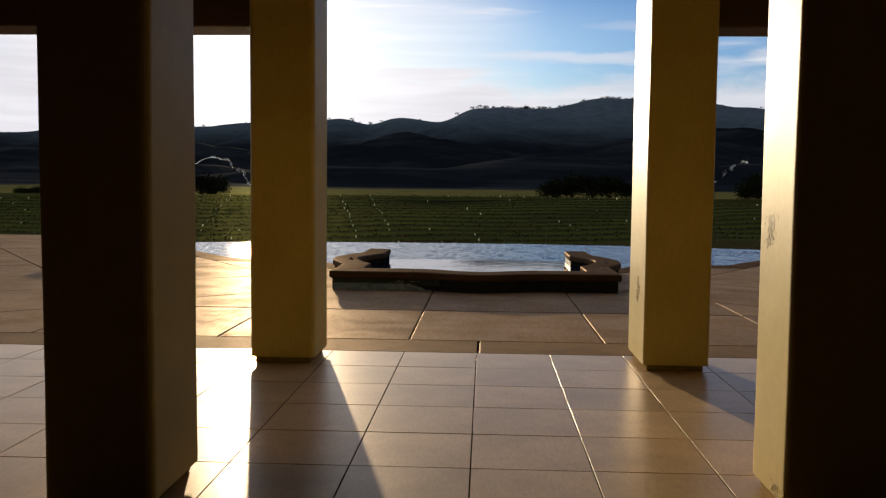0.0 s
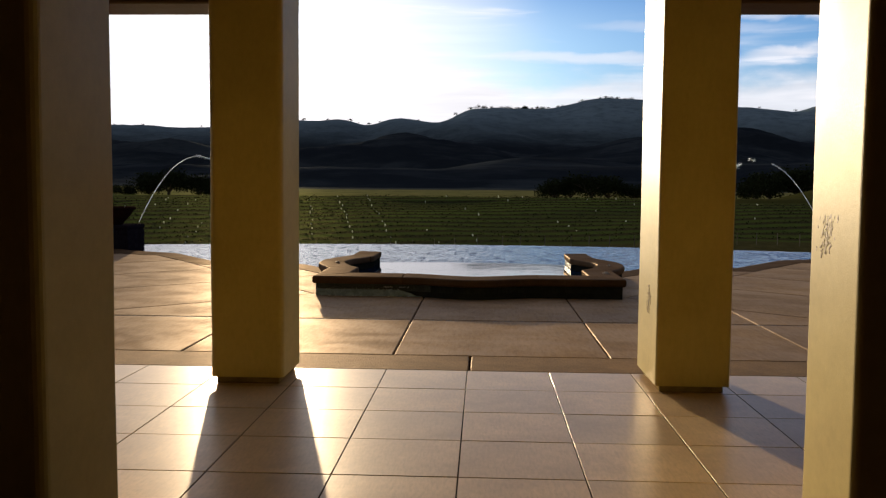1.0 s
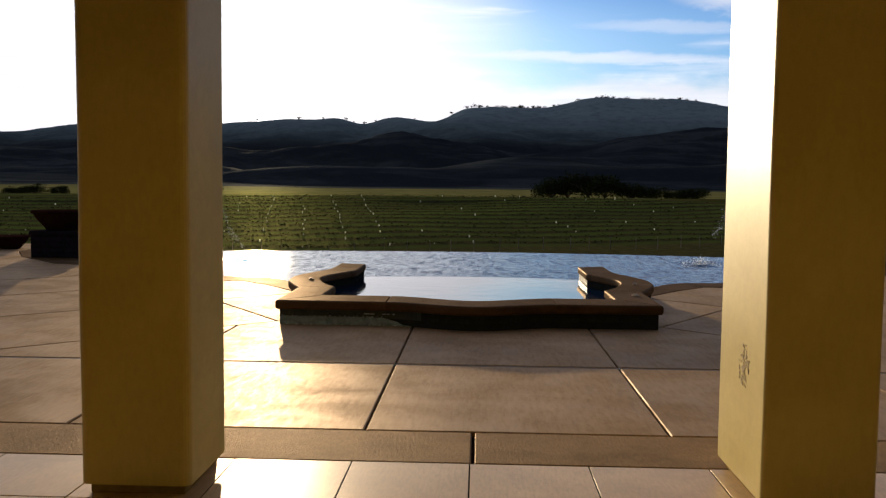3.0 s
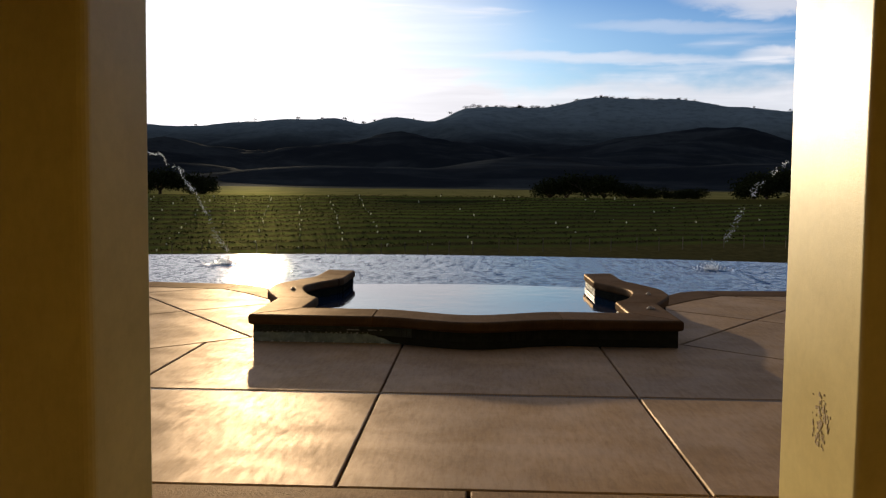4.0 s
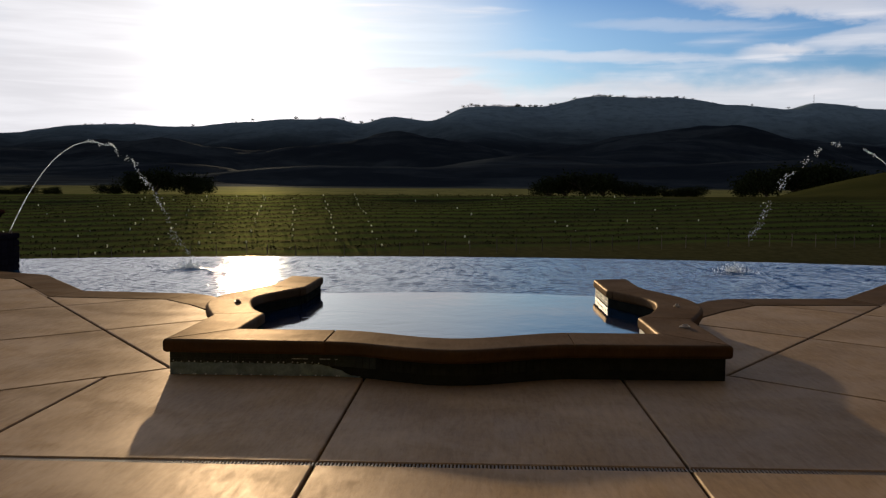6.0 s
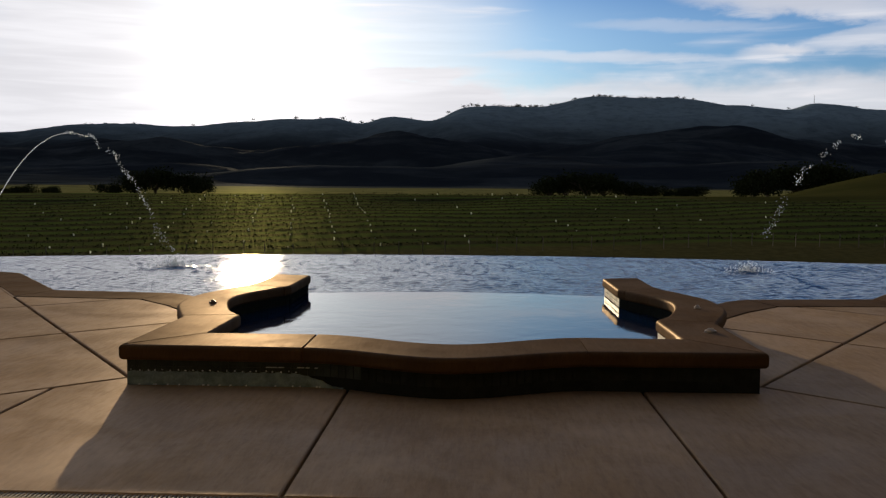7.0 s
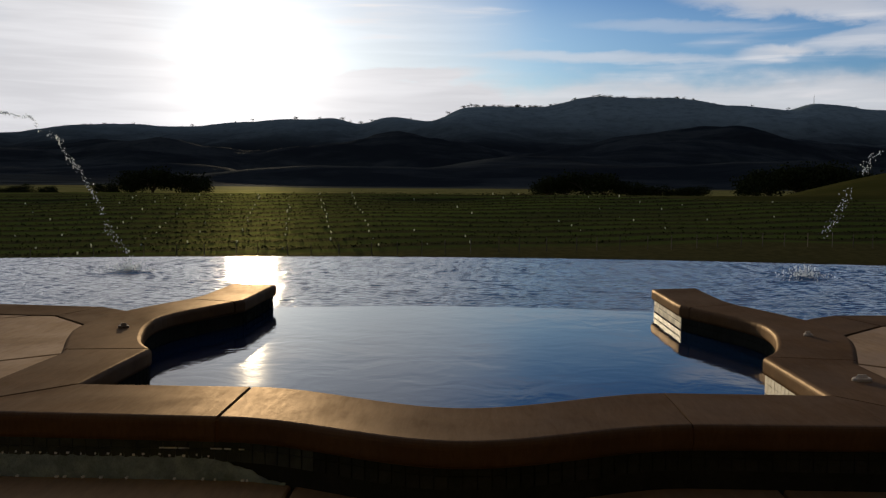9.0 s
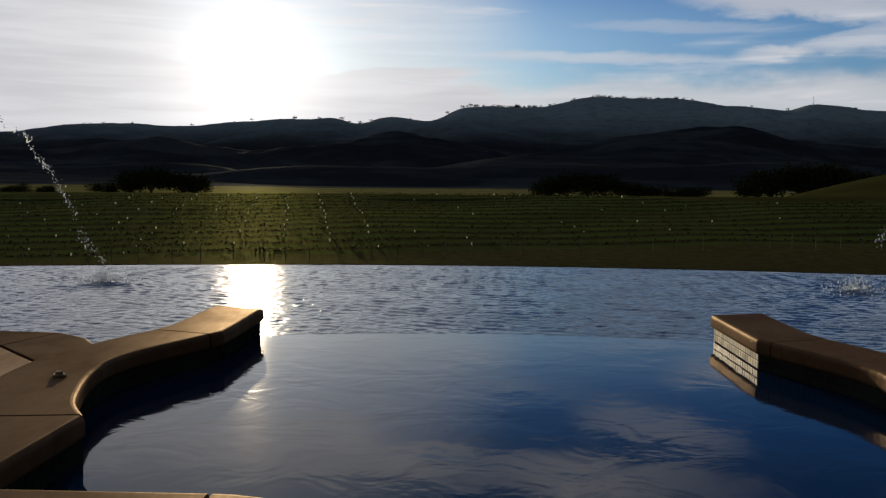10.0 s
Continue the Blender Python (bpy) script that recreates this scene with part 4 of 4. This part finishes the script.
def pedestal(side):
    x0, x1 = sorted((MID + side * 7.27, MID + side * 8.27))
    y0, y1 = 19.0, 19.95
    ped = thing("fountain_pedestal", "square dark slate fountain pedestal standing in the pool corner", "pedestal", ((x0 + x1) / 2, (y0 + y1) / 2, -1.54), "fountain pedestals")
    hx, hy = 0.478, 0.453
    bm = bmesh.new()
    box(bm, -hx, hx, -hy, hy, 0, 1.955, 0.01)
    part("core", bm, PLINTH, ped)
    bm = bmesh.new()
    box(bm, -hx - 0.022, hx + 0.022, -hy - 0.022, hy + 0.022, 1.956, 2.04, 0.015, 3)
    cap = part("cap_slab", bm, PLINTH, ped, "dark stone cap slab")
    brick = bmesh.new()
    box(brick, -0.093, 0.093, -0.012, 0.012, -0.045, 0.045, 0.005)
    bme = bpy.data.meshes.new("cladding_stone")
    brick.to_mesh(bme)
    brick.free()
    bme.materials.append(PLINTH)
    for j in range(6):
        for i in range(5):
            z = 1.40 + 0.096 * j
            off = (-0.372 + 0.186 * i)
            shared("cladding_stone", bme, ped, (off, -hy - random.uniform(0.002, 0.008), z))
            shared("cladding_stone", bme, ped, (-side * (hx + random.uniform(0.002, 0.008)), off, z), math.pi / 2)
    bm = bmesh.new()
    turned(bm, [(0.025, 2.04), (0.025, 2.06), (0.014, 2.07), (0.012, 2.09), (0.008, 2.09)], 16)
    nozzle = part("nozzle", bm, BRONZE, cap, "small bronze water nozzle")
    nozzle.location = (-side * 0.46, 0.26, 0)
    bowl((x0 + x1) / 2 + side * 0.08, (y0 + y1) / 2 - 0.02, 0.50, 1.07, "wide dark terracotta bowl on the fountain pedestal")
    return ((x0 + x1) / 2 - side * 0.46, (y0 + y1) / 2 + 0.26, 0.55)


def jet(start, end, broken, seed, count, gaps):
    """A thin arc of water that breaks into drops, and its splash."""
    rng = random.Random(seed)
    ob = thing("water_jet", "thin arching jet of water breaking into bright drops", "water jet", start, "fountain jets")
    dx, dy, dz = end[0] - start[0], end[1] - start[1], end[2] - start[2]
    rise = 1.44
    a = 2 * rise + 2 * math.sqrt(rise * (rise - dz))
    b = a - dz

    def at(s):
        return Vector((dx * s, dy * s, a * s - b * s * s))
    bm = bmesh.new()
    steps, previous = 60, None
    for i in range(steps + 1):
        s = broken * i / steps
        p, q = at(s), at(s + 0.01)
        d = (q - p).normalized()
        side_v = d.cross(Vector((0, 0, 1))).normalized()
        up_v = side_v.cross(d)
        r = 0.009 * (1 + 0.6 * noise.noise(Vector((s * 60, seed, 0)))) * (1 - 0.35 * i / steps)
        wob = Vector((rng.gauss(0, 1), rng.gauss(0, 1), rng.gauss(0, 1))) * 0.008 * (i / steps) ** 2
        ring = [bm.verts.new(p + wob + (side_v * math.cos(k * 1.0472) + up_v * math.sin(k * 1.0472)) * r) for k in range(6)]
        if previous:
            for k in range(6):
                bm.faces.new((previous[k], previous[(k + 1) % 6], ring[(k + 1) % 6], ring[k]))
        previous = ring
    part("stream", bm, DROPS, ob, smooth=True)
    bm = bmesh.new()

    def drop(c, r):
        made = bmesh.ops.create_icosphere(bm, subdivisions=1, radius=r)["verts"]
        k = rng.uniform(1.0, 1.8)
        for v in made:
            v.co = Vector((v.co.x, v.co.y, v.co.z * k)) + c
    made_drops = 0
    while made_drops < count:
        s = broken * 0.8 + (1 - broken * 0.8) * rng.random()
        # the water falls in clumps with gaps between them, each clump a little off the arc
        if noise.noise(Vector((s * 21, seed * 0.7, 0.4))) < gaps:
            continue
        spread = 0.010 + 0.05 * max(0, s - broken)
        sway = Vector([noise.noise(Vector((s * 17, seed, 3.0 * k))) for k in range(3)]) * 0.11 * min(1, max(0, s - broken * 0.7) * 4)
        drop(at(s) + sway + Vector([rng.gauss(0, spread) for _ in range(3)]), rng.uniform(0.0026, 0.0078))
        made_drops += 1
    for i in range(300):
        ang, rad = rng.uniform(0, 6.283), abs(rng.gauss(0, 0.19))
        drop(Vector((dx + rad * math.cos(ang), dy + rad * math.sin(ang), dz + abs(rng.gauss(0, 0.085)) * (1 - min(0.9, rad * 1.8)))), rng.uniform(0.003, 0.010))
    tagged(part("spray", bm, DROPS, ob), kind="stuff")
    bm = bmesh.new()
    rings = []
    count = 40
    for r, z in [(0.03 + 0.02 * k, 0.016 * math.sin(k * 1.15) * math.exp(-k * 0.07) + 0.008) for k in range(16)] + [(0.36, -0.01)]:
        rings.append([bm.verts.new((dx + r * math.cos(6.2832 * k / count), dy + r * math.sin(6.2832 * k / count), dz + z + 0.004 * noise.noise(Vector((r * 20, k * 0.6, seed))))) for k in range(count)])
    for p, q in zip(rings, rings[1:]):
        for k in range(count):
            bm.faces.new((p[k], p[(k + 1) % count], q[(k + 1) % count], q[k]))
    bm.faces.new(rings[0])
    part("splash_ring", bm, POOL_WATER, ob, "ringed ripples where the jet lands", smooth=True)


left_start, right_start = pedestal(-1), pedestal(1)
jet(left_start, (-3.58, 20.35, -0.1), 0.52, 11, 420, -0.27)
jet(right_start, (5.48, 20.45, -0.1), 0.36, 23, 300, -0.06)
bowl(-8.78, 21.15, 0.0, 0.78, "low dark terracotta bowl on the terrace")


# ---- vineyard ----
ct, st = math.cos(ROW_TURN), math.sin(ROW_TURN)
bm = bmesh.new()
prism(bm, [(0.046 * math.cos(k * 0.6283), 0.046 * math.sin(k * 0.6283)) for k in range(10)], -0.1, 0.22, 0.006)
bmesh.ops.recalc_face_normals(bm, faces=bm.faces)
post_mesh = bpy.data.meshes.new("vine_guard")
bm.to_mesh(post_mesh)
bm.free()
post_mesh.materials.append(METAL)
post_mesh.polygons.foreach_set("use_smooth", [len(p.vertices) == 4 for p in post_mesh.polygons])
for r in range(ROW_COUNT):
    off = ROW_START + ROW_PITCH * (r + 1)
    row = thing("vine_row", "row of low dark vines with pale plastic guards", "vine row", (0, 0, 0), "vine rows")
    rng = np.random.default_rng(100 + r)
    half = 52 + 1.2 * r
    n = 2600
    along = rng.uniform(-half, half, n)
    clump = 0.5 + 0.5 * np.sin(along * 2 * math.pi / 1.5 + r)
    hgt = np.abs(rng.normal(0.08, 0.10, n)) * (0.5 + 0.8 * clump)
    side_off = rng.normal(0, 0.20, n)
    px, py = along * ct - (off + side_off) * st, along * st + (off + side_off) * ct
    keep = py < vines_end(px)
    px, py, hgt = px[keep], py[keep], hgt[keep]
    n = len(px)
    pz = land(px, py) + hgt
    vm = quads_mesh("foliage", np.stack([px, py, pz], -1), rng.uniform(0.04, 0.10, n), VINE, 200 + r)
    ob = new("foliage", vm)
    ob.parent = row
    tagged(ob, kind="stuff")
    for k in range(-16, 16):
        al = 1.2 + k * 3.35 + (r - 7) * 0.03 * (1 if k > 1 else -1)
        if abs(al) < half and random.random() < (0.7 if -12 < al < 9 else 0.3 if al < 0 else 0.14):
            al += random.uniform(-0.2, 0.2)
            x, y = al * ct - off * st, al * st + off * ct
            if y > vines_end(x):
                continue
            shared("vine_guard", post_mesh, row, (x, y, float(land(x, y)) + random.uniform(-0.14, 0.04)), random.uniform(-0.4, 0.4))

fence = thing("stake_fence", "line of thin grey stakes below the vineyard", "fence", (0, 0, 0))
bm = bmesh.new()
box(bm, -0.02, 0.02, -0.02, 0.02, -0.2, 1.0, 0.006)
stake_mesh = bpy.data.meshes.new("stake")
bm.to_mesh(stake_mesh)
bm.free()
stake_mesh.materials.append(WOOD_POST)
for k in range(60):
    al, off = -46 + 1.7 * k + random.uniform(-0.3, 0.3), ROW_START - 1.0
    x, y = al * ct - off * st, al * st + off * ct
    shared("stake", stake_mesh, fence, (x, y, float(land(x, y))), random.uniform(0, 1))


# ---- trees ----
def limb(bm, a, b, r0, r1, sides=6):
    d = (b - a).normalized()
    s = d.cross(Vector((0.3, 0.2, 1))).normalized()
    u = s.cross(d)
    lo = [bm.verts.new(a + (s * math.cos(6.2832 * k / sides) + u * math.sin(6.2832 * k / sides)) * r0) for k in range(sides)]
    hi = [bm.verts.new(b + (s * math.cos(6.2832 * k / sides) + u * math.sin(6.2832 * k / sides)) * r1) for k in range(sides)]
    for k in range(sides):
        bm.faces.new((lo[k], lo[(k + 1) % sides], hi[(k + 1) % sides], hi[k]))
    bm.faces.new(hi)
    bm.faces.new(lo[::-1])


def radio_mast(x, y, height):
    """A thin three-legged lattice mast with cross bars."""
    mast = thing("radio_mast", "thin grey lattice mast standing on the ridge", "mast", (x, y, float(land(x, y)) - 1.0))
    feet = [Vector((1.1 * math.cos(a), 1.1 * math.sin(a), 0)) for a in (0.3, 2.4, 4.5)]
    tops = [Vector((f.x * 0.3, f.y * 0.3, height * 0.86)) for f in feet]
    for a, b in zip(feet, tops):
        bm = bmesh.new()
        limb(bm, a, b, 0.16, 0.12)
        part("leg", bm, WOOD_POST, mast)
    for k in range(1, 8):
        ring = [a.lerp(b, k / 8) for a, b in zip(feet, tops)]
        bm = bmesh.new()
        for p, q in zip(ring, ring[1:] + ring[:1]):
            limb(bm, p, q, 0.08, 0.08, 5)
        part("cross_bar", bm, WOOD_POST, mast)
    bm = bmesh.new()
    limb(bm, Vector((0, 0, height * 0.8)), Vector((0, 0, height)), 0.14, 0.06)
    part("aerial", bm, WOOD_POST, mast)


radio_mast(733, 1985, 24.0)


def oak(x, y, height, seed, label):
    rng = random.Random(seed)
    nr = np.random.default_rng(seed)
    z = float(land(x, y)) - 0.2
    tree = thing("oak_tree", label, "tree", (x, y, z), "valley oaks")
    bm = bmesh.new()
    fork = Vector((rng.uniform(-0.2, 0.2), rng.uniform(-0.2, 0.2), height * 0.2))
    limb(bm, Vector((0, 0, 0)), fork, height * 0.045, height * 0.034, 8)
    tips = []
    for k in range(7):
        ang, lean = 6.283 * k / 7 + rng.uniform(-0.4, 0.4), rng.uniform(0.35, 1.0)
        mid = fork + Vector((math.cos(ang) * lean, math.sin(ang) * lean, rng.uniform(0.5, 0.9))) * height * 0.26
        limb(bm, fork, mid, height * 0.022, height * 0.013)
        for _ in range(3):
            tip = mid + Vector((math.cos(ang) * lean + rng.uniform(-0.6, 0.6), math.sin(ang) * lean + rng.uniform(-0.6, 0.6), rng.uniform(0.1, 0.9))) * height * 0.24
            limb(bm, mid, tip, height * 0.011, height * 0.004, 5)
            tips.append(tip)
    part("trunk", bm, BARK, tree)
    pts, sizes = [], []
    for tip in tips:
        spread = height * rng.uniform(0.09, 0.15)
        c = np.clip(nr.normal(size=(150, 3)), -1.7, 1.7) * spread * np.array([1, 1, 0.75]) + np.array(tip) - np.array([0, 0, height * 0.02])
        pts.append(c)
        sizes.append(nr.uniform(0.016, 0.036, 150) * height)
    ob = new("crown", quads_mesh("crown", np.concatenate(pts), np.concatenate(sizes), LEAF, seed))
    ob.parent = tree
    return tree


near_oaks = [(-91, 300, 9.0), (-98, 308, 13.0), (-106, 300, 15.5), (-114, 304, 12.0), (-121, 300, 8.0), (-141, 300, 6.0), (-149, 296, 7.0), (-158, 300, 5.5),
             (25, 300, 11.0), (31, 305, 13.0), (37, 298, 15.0), (44, 308, 12.0), (51, 300, 10.0), (59, 304, 9.0), (67, 300, 7.5), (73, 306, 8.5),
             (89, 292, 12.0), (96, 300, 16.5), (104, 296, 18.0), (113, 300, 19.0), (122, 310, 16.5), (131, 300, 15.0), (141, 305, 13.0)]
for i, (x, y, h) in enumerate(near_oaks):
    oak(x, y, h, 40 + i, "dark spreading oak at the edge of the meadow")

nr = np.random.default_rng(5)
cx, cy, cs = [], [], []
for _ in range(100):
    c = nr.uniform(-1050, 1000)
    if nr.random() < 0.75:
        c = nr.choice([20.0, 100.0, 130.0, 300.0, 340.0, 440.0]) + nr.normal(0, 45)
    cx.append(c)
    cy.append(1990 + nr.uniform(-25, 10))
    cs.append(nr.uniform(1.4, 3.9))
cx, cy, cs = np.array(cx), np.array(cy), np.array(cs)
cz = land(cx, cy)
k = 110
pts = np.stack([np.repeat(cx, k), np.repeat(cy, k), np.repeat(cz, k)], -1) + nr.normal(size=(len(cx) * k, 3)) * np.repeat(cs, k)[:, None] * np.array([0.75, 0.75, 0.42]) + np.stack([np.zeros(len(cx) * k)] * 2 + [np.repeat(cs * 0.9, k)], -1)
ob = new("ridge_trees", quads_mesh("ridge_trees", pts, np.repeat(cs, k) * nr.uniform(0.14, 0.34, len(cx) * k), LEAF, 6))
tagged(ob, "scattered small oaks along the far ridge", "trees", kind="stuff")
